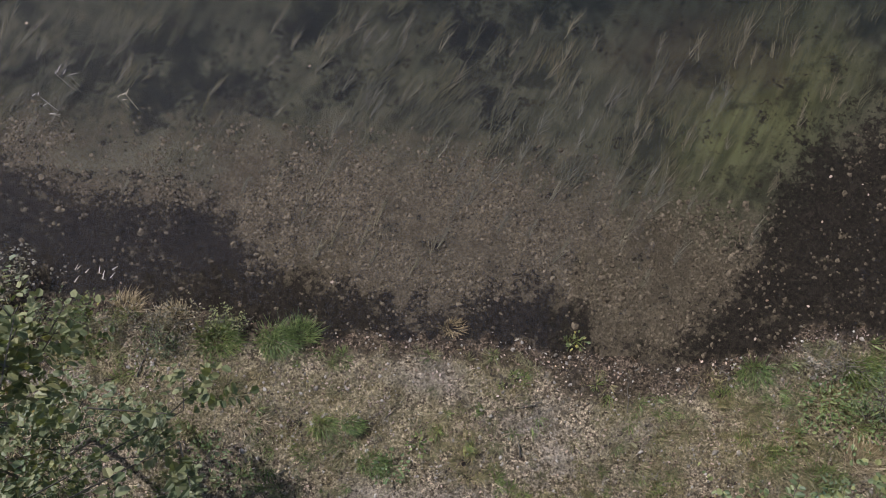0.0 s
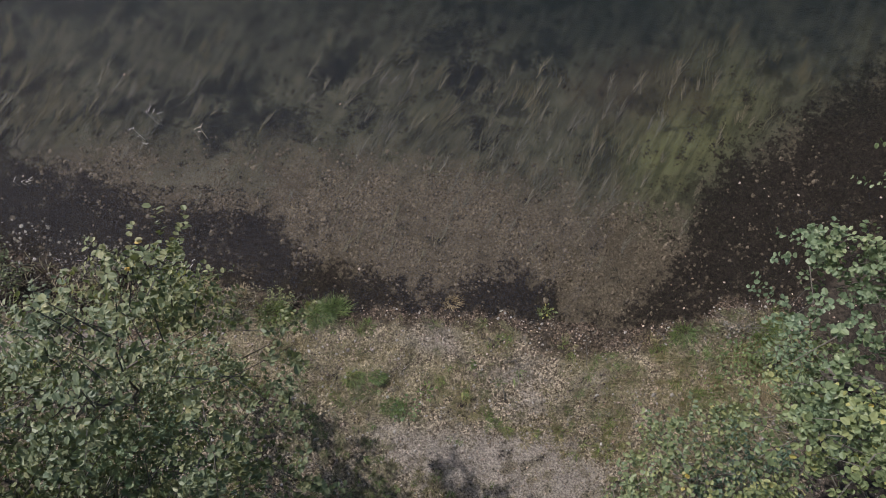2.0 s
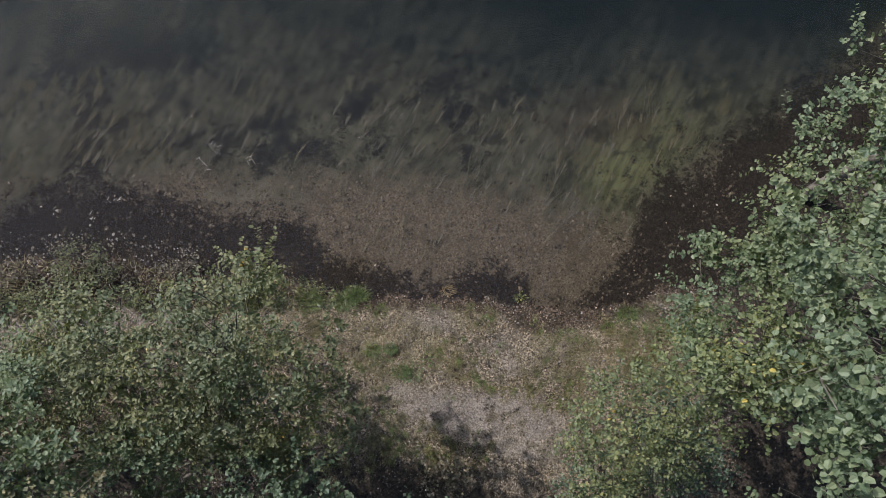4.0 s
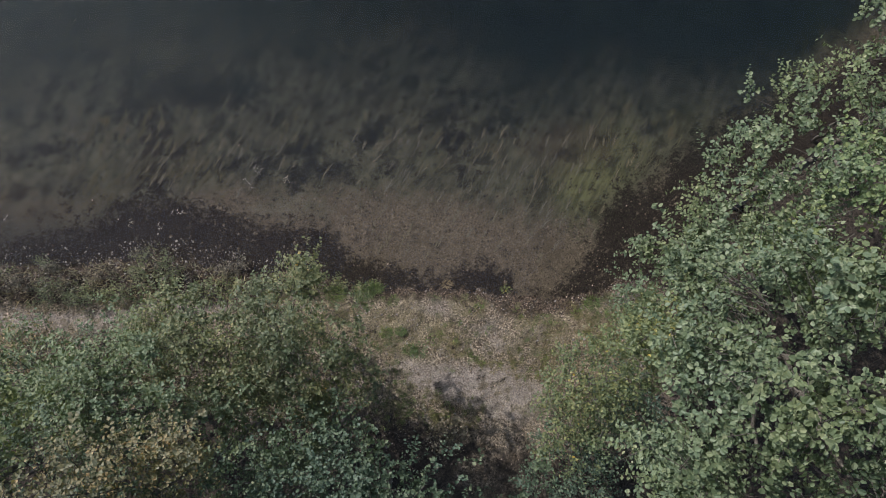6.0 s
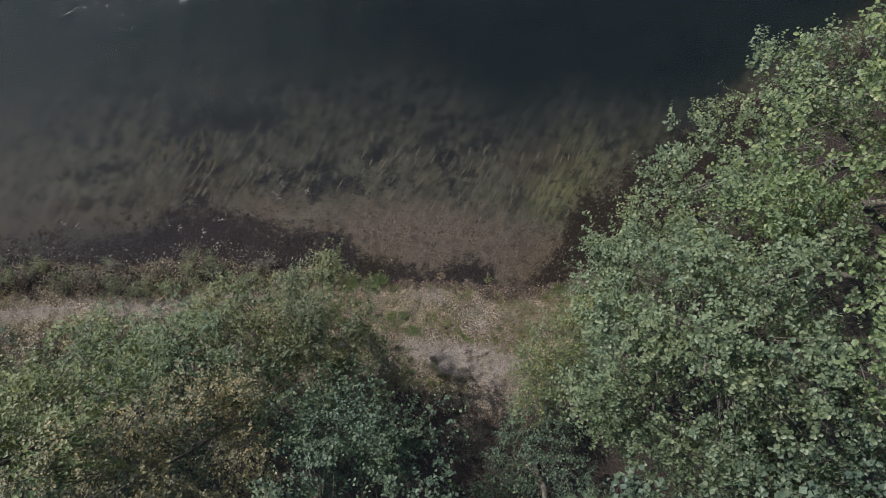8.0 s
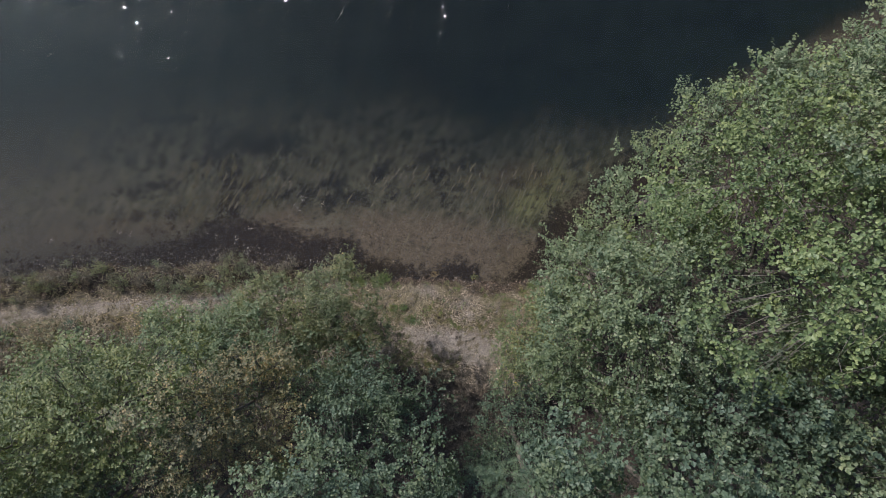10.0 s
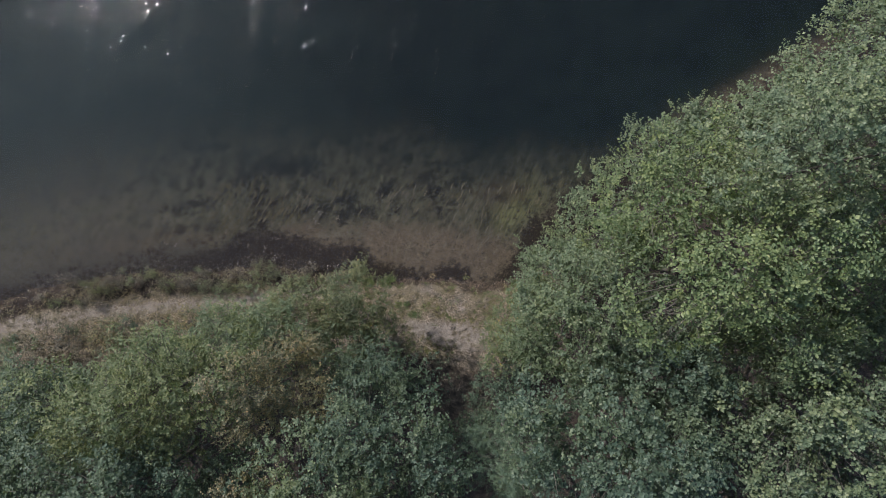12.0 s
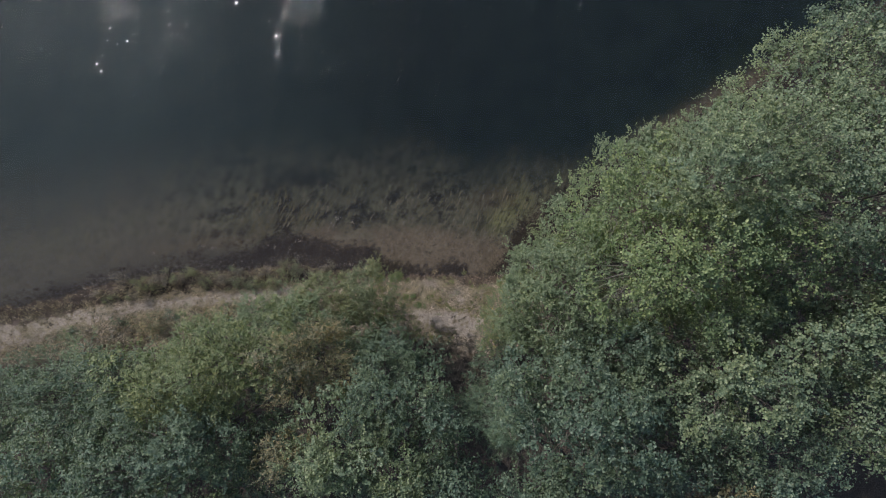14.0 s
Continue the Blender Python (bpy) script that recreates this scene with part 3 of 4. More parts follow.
wx = np.concatenate([-np.geomspace(3000, 30, 8), np.geomspace(30, 3000, 8)])
WX, WY = np.meshgrid(wx, wx)
wi = (np.arange(15)[:, None] * 16 + np.arange(15)[None]).ravel()
water = new("water", mesh_of("water", np.stack([WX.ravel(), WY.ravel(), 0 * WX.ravel()], 1), np.stack([wi, wi + 1, wi + 17, wi + 16], 1), WATER))
tagged(water, "clear shallow lake water with fine ripples and glints", "water", kind="structure")


# ---- trees ----
STANDING = []


def ellipsoid_points(lobe, count):
    c, r = np.array(lobe[:3]), np.array(lobe[3:6])
    v = unit(rng.normal(size=(count * 2, 3)))
    w = np.sqrt((v[:, 0] / r[0])**2 + (v[:, 1] / r[1])**2 + (v[:, 2] / r[2])**2)
    keep = rng.random(count * 2) < w / w.max()
    v = v[keep][:count]
    return c + v * r, unit(v / r)


def heads_over(lobe, gap):
    """Places of the leafy heads of a crown, spread over a lobe at least gap apart."""
    pts, _ = ellipsoid_points(lobe, 260)
    kept = []
    for p in pts:
        if all(((p - q)**2).sum() > gap * gap for q in kept):
            kept.append(p)
    return np.array(kept)


def tree(name, label, category, base, lobes, leaves, leaf=(0.075, 0.062), density=420, trunk_r=0.11, clump=0.42, bark=BARK, group="", tops=0.55, jag=0.27, needles=False, simple=True):
    """A tree: trunk, one limb to each lobe, twigs, and a crown of leafy shoots over the lobes."""
    bz = float(height(base[0], base[1])) - 0.06
    root = tagged(new(name), label, category, group)
    root.location = (base[0], base[1], bz)
    o = np.array([base[0], base[1], bz])
    main = max(lobes, key=lambda l: l[2] + l[5])
    top = np.array(main[:3]) + np.array((0, 0, main[5] * 0.6))
    knee = o + (top - o) * 0.45 + np.array((base[0] - main[0], base[1] - main[1], 0)) * 0.08
    tv, tf = limb([o, knee, top], trunk_r, trunk_r * 0.18, 10)
    part("trunk", mesh_of("trunk", tv - o, tf, bark, True), root)
    LV, LF, n0 = [], [], 0
    T0, T1 = [], []
    for lobe in lobes:
        c, r = np.array(lobe[:3]), np.array(lobe[3:6])
        if lobe is not main:
            zt = min(max(0.3, (c[2] - r[2] * 0.6 - o[2]) / max(top[2] - o[2], 0.1)), 0.8)
            st = o + (knee - o) * (zt / 0.5) if zt < 0.5 else knee + (top - knee) * (zt - 0.5) * 2
            bv, bf = limb([st, (st + c) / 2 + np.array((0, 0, 0.15)), c + np.array((0, 0, r[2] * 0.4))], trunk_r * 0.5, trunk_r * 0.12, 7)
            part("limb", mesh_of("limb", bv - o, bf, bark, True), root)
        p = 1.6
        r = np.maximum(r - clump * 0.35, r * 0.5)
        area = 4 * math.pi * (((r[0] * r[1])**p + (r[0] * r[2])**p + (r[1] * r[2])**p) / 3)**(1 / p)
        for shell, dens in ((1.0, 1.0), (0.74, 0.24)):
            count = int(area * shell**2 * dens / (clump * clump * 0.62))
            q = (*c, *(r * shell))
            cp, cn = ellipsoid_points(q, max(count, 4))
            keep = (cn[:, 2] > -0.2) | (rng.random(len(cp)) < 0.12)
            for other in lobes:
                if other is not lobe:
                    keep &= (((cp - np.array(other[:3])) / np.array(other[3:6]))**2).sum(1) > 0.72
            for other in STANDING:
                keep &= (((cp - other[0]) / other[1])**2).sum(1) > 0.62
            cp, cn = cp[keep], cn[keep]
            n = len(cp)
            if not n:
                continue
            if shell == 1.0:
                gap = clump * (3.0 if r.min() > 0.95 else 2.5) * min(1.0, r.min() / 0.8)
                hp = heads_over(q, gap)
                near = ((cp[:, None] - hp[None])**2).sum(2)
                pick = near.argmin(1)
                off = np.sqrt(near[np.arange(n), pick]) / (gap * 0.72)
                grown = rng.normal(0, 0.28, len(hp))[pick]
                keep = rng.random(n) < np.clip(1.8 - off * 1.25, 0.14, 1)
                cp, cn, off, pick, grown = cp[keep], cn[keep], off[keep], pick[keep], grown[keep]
                n = len(cp)
                swell = np.sqrt(np.clip(1 - off * off, 0, 1)) * 0.95 - 0.58 + grown
                lean = (cp - hp[pick]) / gap
                cp = cp + cn * (swell * gap)[:, None]
                cn = unit(cn + lean * 1.1)
            cp = cp + cn * rng.normal(0, jag * 0.6, (n, 1)) + cn * ((rough_noise(cp[:, 0] * 0.9 + 40, cp[:, 1] * 0.9 + cp[:, 2] * 0.7, 31) - 0.5) * 0.9)[:, None] * min(1.0, r.min())
            cdir = unit(cn * (1 - tops) + np.array([[0, 0, tops]]) + rng.normal(0, 0.22, (n, 3)))
            foot = cp - cdir * clump * 0.8
            T0.append(c + (foot - c) * 0.62 + rng.normal(0, 0.10, (n, 3)))
            T1.append(foot)
            shoots = 6
            per = max(3, int(density * (1.5 if simple else 1.15) * clump * clump * 0.62 / shoots))
            sd = unit(cdir[:, None] + rng.normal(0, 0.62, (n, shoots, 3)))
            sl = clump * rng.uniform(0.7, 1.45, (n, shoots, 1))
            send = foot[:, None] + sd * sl
            if shell == 1.0:
                T0.append(np.repeat(foot[:, None], 1, 1).reshape(-1, 3))
                T1.append(send[:, :1].reshape(-1, 3))
            u = (np.arange(per)[None, None] + rng.uniform(0.1, 0.9, (n, shoots, per))) / per * 0.66 + 0.38
            lp = foot[:, None, None] + (sd * sl)[:, :, None] * u[..., None]
            ld = unit(sd[:, :, None] * 0.35 + unit(np.cross(sd[:, :, None], rng.normal(size=(n, shoots, per, 3)))))
            nn = unit(cn[:, None, None] * 0.2 + sd[:, :, None] * 0.55 + np.array([-0.10, 0.07, 0.45]) + rng.normal(0, 0.30, (n, shoots, per, 3)))
            size = 1.03 * rng.uniform(0.65, 1.2, (n * shoots * per,)) * np.repeat(rng.uniform(0.8, 1.15, n * shoots), per)
            if needles:
                v, f = short_blades(lp.reshape(-1, 3), ld.reshape(-1, 3), np.cross(ld, nn).reshape(-1, 3), size * leaf[0], size * leaf[1])
            elif simple:
                v, f = small_leaves((lp + ld * 0.01).reshape(-1, 3), ld.reshape(-1, 3), nn.reshape(-1, 3), size * leaf[0], size * leaf[1])
            else:
                v, f = blades((lp + ld * 0.01).reshape(-1, 3), ld.reshape(-1, 3), nn.reshape(-1, 3), size * leaf[0], size * leaf[1])
            LV.append(v)
            LF.append(f + n0)
            n0 += len(v)
    STANDING.extend((np.array(l[:3]), np.array(l[3:6])) for l in lobes)
    part("crown", mesh_of("crown", np.concatenate(LV) - o, np.concatenate(LF), leaves), root)
    t0, t1 = np.concatenate(T0), np.concatenate(T1)
    ln = np.linalg.norm(t1 - t0, axis=1)
    v, f = stems(t0, t1, 0.003 + ln * 0.006, np.full(len(ln), 0.0025), 0, 2, 3)
    tagged(part("branchwork", mesh_of("branchwork", v - o, f, TWIG), root), kind="stuff")
    return root

ALDERS = "alders along the lake shore"
tree("alder_tree", "tall green alder with leafy branches leaning over the water", "tree", (5.3, -1.9), [(4.6, -1.6, 7.2, 1.8, 1.5, 3.5), (4.25, -0.4, 2.7, 0.85, 0.7, 1.1), (4.6, -1.9, 3.0, 1.1, 0.9, 1.4), (3.5, -2.9, 6.3, 1.15, 1.0, 2.3), (4.7, -3.3, 6.6, 0.95, 0.85, 2.0)], ALDER, (0.056, 0.048), 700, group=ALDERS, jag=0.15, simple=False)
tree("alder_tree", "tall alder with bright yellowish-green crown", "tree", (6.8, -0.9), [(6.9, -0.9, 11.2, 1.8, 1.5, 3.0), (6.5, 1.1, 9.1, 1.25, 1.1, 2.5), (6.0, 0.2, 6.2, 1.1, 0.85, 2.0), (8.6, -0.8, 10.8, 1.4, 1.1, 2.6), (7.9, -1.9, 10.2, 1.1, 0.8, 2.0)], ALDER_BRIGHT, (0.064, 0.054), 420, group=ALDERS, simple=False)
tree("alder_tree", "highest alder of the stand, dense mid-green crown", "tree", (8.8, 1.3), [(8.8, 1.2, 11.5, 2.1, 1.7, 3.5), (8.7, 2.7, 7.0, 1.85, 1.45, 2.4)], ALDER_PALE, (0.056, 0.046), 560, group=ALDERS)
tree("alder_tree", "low alder with grey-green twigs reaching out over the lake", "tree", (6.6, 0.7), [(7.55, 2.6, 4.6, 1.1, 1.1, 1.8), (6.35, 1.85, 3.6, 0.95, 0.8, 1.4), (5.5, 0.85, 3.3, 0.9, 0.7, 1.3), (5.2, 0.1, 2.9, 0.82, 0.58, 1.2), (6.95, 1.8, 4.1, 1.0, 0.8, 1.4), (6.2, 0.9, 3.9, 0.9, 0.8, 1.5), (5.6, -0.6, 4.0, 0.9, 0.7, 1.5)], ALDER_PALE, (0.060, 0.050), 560, group=ALDERS, jag=0.14, simple=False)
tree("alder_tree", "broad green alder at the water's edge", "tree", (10.6, 3.2), [(10.7, 3.0, 7.0, 1.9, 1.5, 2.5), (13.6, 4.7, 6.0, 1.9, 1.6, 2.6)], ALDER_PALE, (0.075, 0.06), 260, group=ALDERS)
tree("alder_tree", "grey-green alder at the far end of the stand", "tree", (15.2, 4.9), [(15.9, 6.4, 5.4, 2.0, 1.8, 2.4), (18.0, 8.0, 5.4, 2.2, 1.8, 2.4), (15.5, 4.6, 6.8, 2.2, 1.8, 2.6)], ALDER_DARK, (0.08, 0.064), 230, group=ALDERS)
tree("alder_tree", "green alder with separate rounded leafy heads", "tree", (8.7, -3.7), [(8.3, -3.9, 10.4, 1.5, 1.2, 2.7), (9.7, -2.2, 9.2, 1.2, 1.0, 2.2), (11.2, -3.4, 10.4, 1.5, 1.3, 2.6), (8.5, -2.5, 7.4, 1.1, 0.9, 2.0)], ALDER_PALE, (0.075, 0.06), group=ALDERS)
tree("alder_tree", "dense dark green alder beside the clearing", "tree", (4.8, -4.9), [(4.6, -4.6, 10.5, 1.8, 1.2, 3.0), (6.2, -3.2, 9.0, 1.2, 1.0, 2.5), (5.7, -2.5, 7.6, 1.1, 0.9, 2.0), (3.2, -4.2, 10.0, 0.9, 0.9, 2.4)], ALDER_DARK, (0.075, 0.06), group=ALDERS)
tree("alder_tree", "tall alder deep in the stand, mid-green", "tree", (11.5, 0.6), [(11.6, 0.6, 11.0, 1.8, 1.7, 3.0), (12.8, 3.0, 9.0, 1.8, 1.6, 2.6), (10.3, -0.2, 7.6, 1.0, 0.9, 2.2)], ALDER, (0.08, 0.064), 230, group=ALDERS)
tree("birch_tree", "small birch with yellow-brown autumn leaves in the stand", "tree", (7.6, -8.3), [(7.5, -8.1, 9.6, 1.6, 0.9, 2.2)], BIRCH, (0.06, 0.045), group="birches")
tree("alder_tree", "dark alder behind the clearing path", "tree", (6.0, -7.2), [(5.6, -6.7, 9.4, 1.6, 1.0, 2.6), (10.0, -6.2, 9.6, 1.6, 1.2, 2.4), (7.5, -6.1, 9.3, 1.5, 1.0, 2.3)], ALDER_DARK, (0.075, 0.06), 260, group=ALDERS)
tree("pine_tree", "young pine with soft feathery pale green needles", "tree", (2.4, -5.9), [(2.35, -5.7, 8.0, 0.95, 0.9, 2.4), (2.6, -6.0, 5.5, 1.2, 1.0, 1.8)], PINE, (0.085, 0.010), 900, 0.09, needles=True)
tree("leafy_bush", "tall grey-green leafy bush with a few yellow leaves", "bush", (-3.7, -2.0), [(-2.4, -1.2, 4.05, 1.12, 0.78, 1.0), (-2.3, -0.55, 3.4, 0.40, 0.32, 0.65), (-2.0, -1.95, 3.5, 0.85, 0.75, 0.9), (-3.7, -1.6, 3.7, 1.2, 0.8, 1.2), (-4.25, -1.3, 3.4, 0.85, 0.68, 1.2), (-3.15, -1.55, 2.5, 0.75, 0.7, 1.0), (-3.05, -1.7, 1.3, 0.6, 0.45, 0.7)], WILLOW, (0.046, 0.038), 1080, 0.028, 0.31, jag=0.11, simple=False)
tree("leafy_bush", "leafy green bush with pale twigs", "bush", (-3.0, -2.9), [(-2.9, -2.9, 3.2, 1.0, 0.9, 1.7), (-2.2, -2.6, 3.5, 0.75, 0.6, 1.0), (-4.6, -2.3, 4.0, 1.1, 0.8, 1.8)], ALDER, (0.05, 0.041), 640, 0.05, 0.34, jag=0.12)
tree("alder_tree", "bright yellowish-green young alder beside the path", "tree", (-6.3, -3.2), [(-6.2, -3.0, 8.0, 1.5, 1.2, 2.8), (-7.7, -2.9, 5.4, 1.2, 0.8, 2.0), (-8.1, -3.6, 7.6, 1.2, 1.0, 2.4)], ALDER_OLIVE, (0.056, 0.046), 520, group=ALDERS)
tree("birch_tree", "slim birch turning brown and yellow in autumn", "tree", (-4.1, -3.7), [(-4.3, -3.4, 7.5, 1.1, 0.95, 2.5), (-3.6, -2.7, 6.1, 0.85, 0.65, 1.6), (-3.3, -3.9, 6.6, 0.6, 0.6, 1.6)], BIRCH, (0.05, 0.038), 520, 0.08, group="birches")
tree("alder_tree", "dark green alder at the head of the clearing", "tree", (-1.3, -5.0), [(-1.4, -4.8, 8.0, 1.4, 1.1, 2.9), (-0.05, -5.0, 8.3, 0.9, 0.9, 2.6), (-0.8, -4.05, 4.3, 0.9, 0.65, 1.5)], ALDER_DARK, (0.064, 0.052), 450, group=ALDERS)
tree("alder_tree", "tall green alder behind the birch", "tree", (-3.0, -5.9), [(-3.0, -5.7, 9.9, 1.2, 1.1, 2.7), (-1.2, -6.6, 9.4, 1.3, 0.9, 2.4)], ALDER, (0.064, 0.052), 450, group=ALDERS)
tree("birch_tree", "autumn birch with thin brownish crown", "tree", (-4.4, -6.2), [(-4.4, -6.0, 8.6, 0.9, 0.8, 2.2)], BIRCH, (0.05, 0.038), 520, 0.08, group="birches")
tree("alder_tree", "broad green alder above the shore path", "tree", (-9.5, -4.0), [(-9.5, -4.2, 6.3, 1.6, 1.15, 2.5)], ALDER_OLIVE, (0.07, 0.056), 380, group=ALDERS)
tree("alder_tree", "dark alder with uneven crown over the thicket", "tree", (-12.5, -4.2), [(-12.6, -4.3, 5.3, 1.7, 1.1, 2.3), (-15.4, -4.6, 4.6, 1.7, 1.1, 2.1), (-11.0, -5.2, 7.2, 1.3, 1.0, 2.2)], ALDER_DARK, (0.075, 0.06), 280, group=ALDERS)
tree("alder_tree", "tall dense dark green alder in the thicket", "tree", (-7.1, -5.6), [(-7.2, -5.4, 9.3, 1.5, 1.1, 2.9), (-9.0, -6.0, 9.0, 1.4, 1.0, 2.6), (-5.6, -6.4, 7.0, 1.1, 0.9, 2.4)], ALDER_DARK, (0.07, 0.056), 380, group=ALDERS)
tree("hazel_shrub", "tall hazel shrub turning yellow under the alders", "bush", (5.0, -2.3), [(3.5, -1.6, 4.1, 0.95, 0.72, 1.0)], HAZEL, (0.054, 0.044), 640, 0.03, 0.32, jag=0.12, simple=False)
tree("nettle_bush", "low leafy green undergrowth beside the clearing", "bush", (3.6, -3.3), [(3.7, -3.4, 1.0, 0.8, 0.7, 0.9), (2.6, -4.6, 1.2, 0.8, 0.8, 1.0)], ALDER_DARK, (0.06, 0.046), 420, 0.03, 0.3)
tree("hazel_shrub", "leafy hazel shrub with olive and yellowing leaves beside the clearing", "bush", (3.2, -2.9), [(2.75, -2.85, 2.0, 0.85, 0.62, 1.2), (2.6, -3.7, 1.5, 0.75, 0.75, 1.0), (3.95, -1.9, 2.1, 0.6, 0.5, 0.8)], HAZEL_GREEN, (0.052, 0.044), 620, 0.025, 0.3, jag=0.12, simple=False)
UNDER = "undergrowth along the shore path"
for ux, uy, ur, uh, um in ((2.3, -5.5, 1.0, 2.2, ALDER_DARK), (1.3, -6.6, 0.9, 2.0, ALDER_DARK), (-7.6, -1.95, 0.7, 0.8, SCRUB), (-9.3, -2.1, 0.8, 0.8, BIRCH), (-10.9, -2.3, 0.7, 0.8, SCRUB), (-12.6, -2.4, 0.8, 0.9, BIRCH), (-14.5, -2.7, 1.0, 1.3, SCRUB), (-16.8, -3.6, 1.1, 1.4, ALDER_DARK), (-18.6, -4.4, 1.2, 1.5, ALDER_DARK), (-17.5, -5.0, 1.6, 3.6, ALDER_DARK), (-5.9, -1.75, 0.7, 0.9, HAZEL), (0.0, -4.0, 0.5, 0.7, SCRUB), (-14.0, -5.2, 1.6, 3.2, ALDER_DARK)):
    tree("shrub", "low tangled shrub turning brown beside the path" if um is SCRUB else "leafy shrub beside the shore path", "bush", (ux, uy), [(ux, uy, uh * 0.62, ur, ur * 0.75, uh * 0.62)], um, (0.06, 0.042), 380, 0.025, 0.28, group=UNDER)
for i in range(34):
    ux = -4.6 - 10.6 * (i + rng.uniform(0.1, 0.9)) / 34
    uy, ur, uh = float(shore_y(ux)) - rng.uniform(-0.15, 0.8), rng.uniform(0.18, 0.5), rng.uniform(0.3, 0.7)
    tree("shore_shrub", "dry grey-brown shrub on the bank" if i % 3 == 0 else "small grey-green shrub on the muddy bank", "bush", (ux, uy), [(ux, uy, uh * 0.6, ur, ur * 0.7, uh * 0.55)], SCRUB if i % 3 == 0 else WILLOW, (0.045, 0.02), 620, 0.012, 0.17, group="shrubs on the bank", jag=0.06)

for ux, uy, ur, uh, um in ((-2.75, -0.74, 0.34, 0.36, SCRUB), (-2.3, -0.78, 0.28, 0.32, WILLOW), (-3.35, -0.72, 0.3, 0.3, SCRUB), (-3.95, -0.7, 0.35, 0.34, HAZEL_GREEN), (-3.05, -1.0, 0.25, 0.25, WILLOW), (4.15, -1.22, 0.34, 0.3, SCRUB), (4.6, -1.55, 0.4, 0.45, HAZEL_GREEN)):
    tree("shore_shrub", "low brown dead plants at the water's edge" if um is SCRUB else "low green shore plant among dry grass", "bush", (ux, uy), [(ux, uy, uh * 0.55, ur, ur * 0.75, uh * 0.55)], um, (0.035, 0.014), 900, 0.008, 0.14, group="shrubs on the bank", jag=0.05)

for fx, fy, fr, fz, fm in ((-5.2, -2.05, 1.2, 3.6, ALDER), (-6.9, -2.2, 1.1, 3.3, ALDER), (-8.7, -3.1, 1.0, 3.2, ALDER_DARK), (-10.8, -3.8, 1.2, 3.4, ALDER), (-5.3, -3.6, 1.1, 5.4, ALDER_DARK), (-2.2, -3.7, 1.1, 4.2, ALDER_DARK), (-8.2, -4.2, 1.3, 5.8, ALDER), (-10.6, -4.6, 1.2, 5.6, ALDER_DARK), (-13.8, -3.9, 1.3, 3.2, ALDER)):
    tree("alder_bush", "bushy young alder filling the thicket", "bush", (fx, fy), [(fx, fy, fz, fr, fr * 0.8, fz * 0.5)], fm, (0.056, 0.046), 460, 0.05, 0.38, group="young alders of the thicket")
for bx, by, br, bz, bm_, nm in ((-11.6, -6.6, 1.5, 9.0, ALDER_DARK, "alder_tree"), (-14.0, -6.4, 1.8, 7.5, ALDER, "alder_tree"), (-17.2, -6.2, 2.0, 6.5, ALDER_DARK, "alder_tree"), (-20.0, -5.0, 2.0, 5.5, ALDER_DARK, "alder_tree"), (-6.8, -7.4, 1.3, 9.5, ALDER, "alder_tree"), (8.9, -8.0, 1.5, 10.0, ALDER_DARK, "alder_tree"), (12.2, -5.6, 1.7, 10.0, ALDER, "alder_tree"), (3.4, -7.6, 1.2, 9.0, ALDER_DARK, "alder_tree"), (12.8, -1.6, 1.7, 10.6, ALDER, "alder_tree"), (0.6, -7.4, 1.2, 8.5, ALDER_DARK, "alder_tree")):
    tree(nm, "green alder at the back of the thicket", "tree", (bx, by), [(bx, by, bz, br, br * 0.85, 2.6)], bm_, (0.08, 0.064), 230, group=ALDERS)
for i in range(16):
    ux = -6.2 - 11.0 * (i + rng.uniform(0.1, 0.9)) / 16
    uy, ur, uh = float(np.interp(ux, PATHWAY[:, 0], PATHWAY[:, 1])) - rng.uniform(0.5, 0.75), rng.uniform(0.3, 0.5), rng.uniform(0.35, 0.7)
    um = (WILLOW, SCRUB, ALDER_DARK)[i % 3]
    if min((((np.array((ux, uy, uh * 0.6)) - c) / r)**2).sum() for c, r in STANDING) > 0.9:
        tree("shrub", "low tangled shrub turning brown beside the path" if um is SCRUB else "low leafy shrub beside the shore path", "bush", (ux, uy), [(ux, uy, uh * 0.6, ur, ur * 0.7, uh * 0.55)], um, (0.05, 0.03), 480, 0.014, 0.2, group=UNDER, jag=0.07)


# ---- grass, weed, pebbles, litter ----
def tuft(label, x, y, r, n, tall, mat, lean=(0, 0), group="grass tufts"):
    """One grass tuft: blades arching out from its foot."""
    n = int(n * 2.2)
    r, tall, lean = r * 0.85, tall * 0.7, rng.normal(0, 0.3, 2) + (0.3, 0.1)
    z = float(height(x, y)) - 0.01
    a = rng.uniform(0, 2 * math.pi, n)
    q = r * 0.7 * np.sqrt(rng.random(n))
    pos = np.stack([q * np.cos(a), q * np.sin(a) * 0.7, 0 * a], 1)
    out = np.stack([np.cos(a) * 0.4 + lean[0], np.sin(a) * 0.4 + lean[1], rng.uniform(0.25, 1.1, n)], 1) + rng.normal(0, 0.38, (n, 3))
    side = np.cross(out, (0, 0, 1.0)) + rng.normal(0, 0.2, (n, 3))
    v, f = ribbons(pos, out, side, tall * rng.uniform(0.55, 1.15, n), rng.uniform(0.004, 0.008, n), rng.uniform(0.15, 0.6, n))
    ob = tagged(new("grass_tuft", mesh_of("grass_tuft", v, f, mat)), label, "grass", group)
    ob.location = (x, y, z)
    return ob


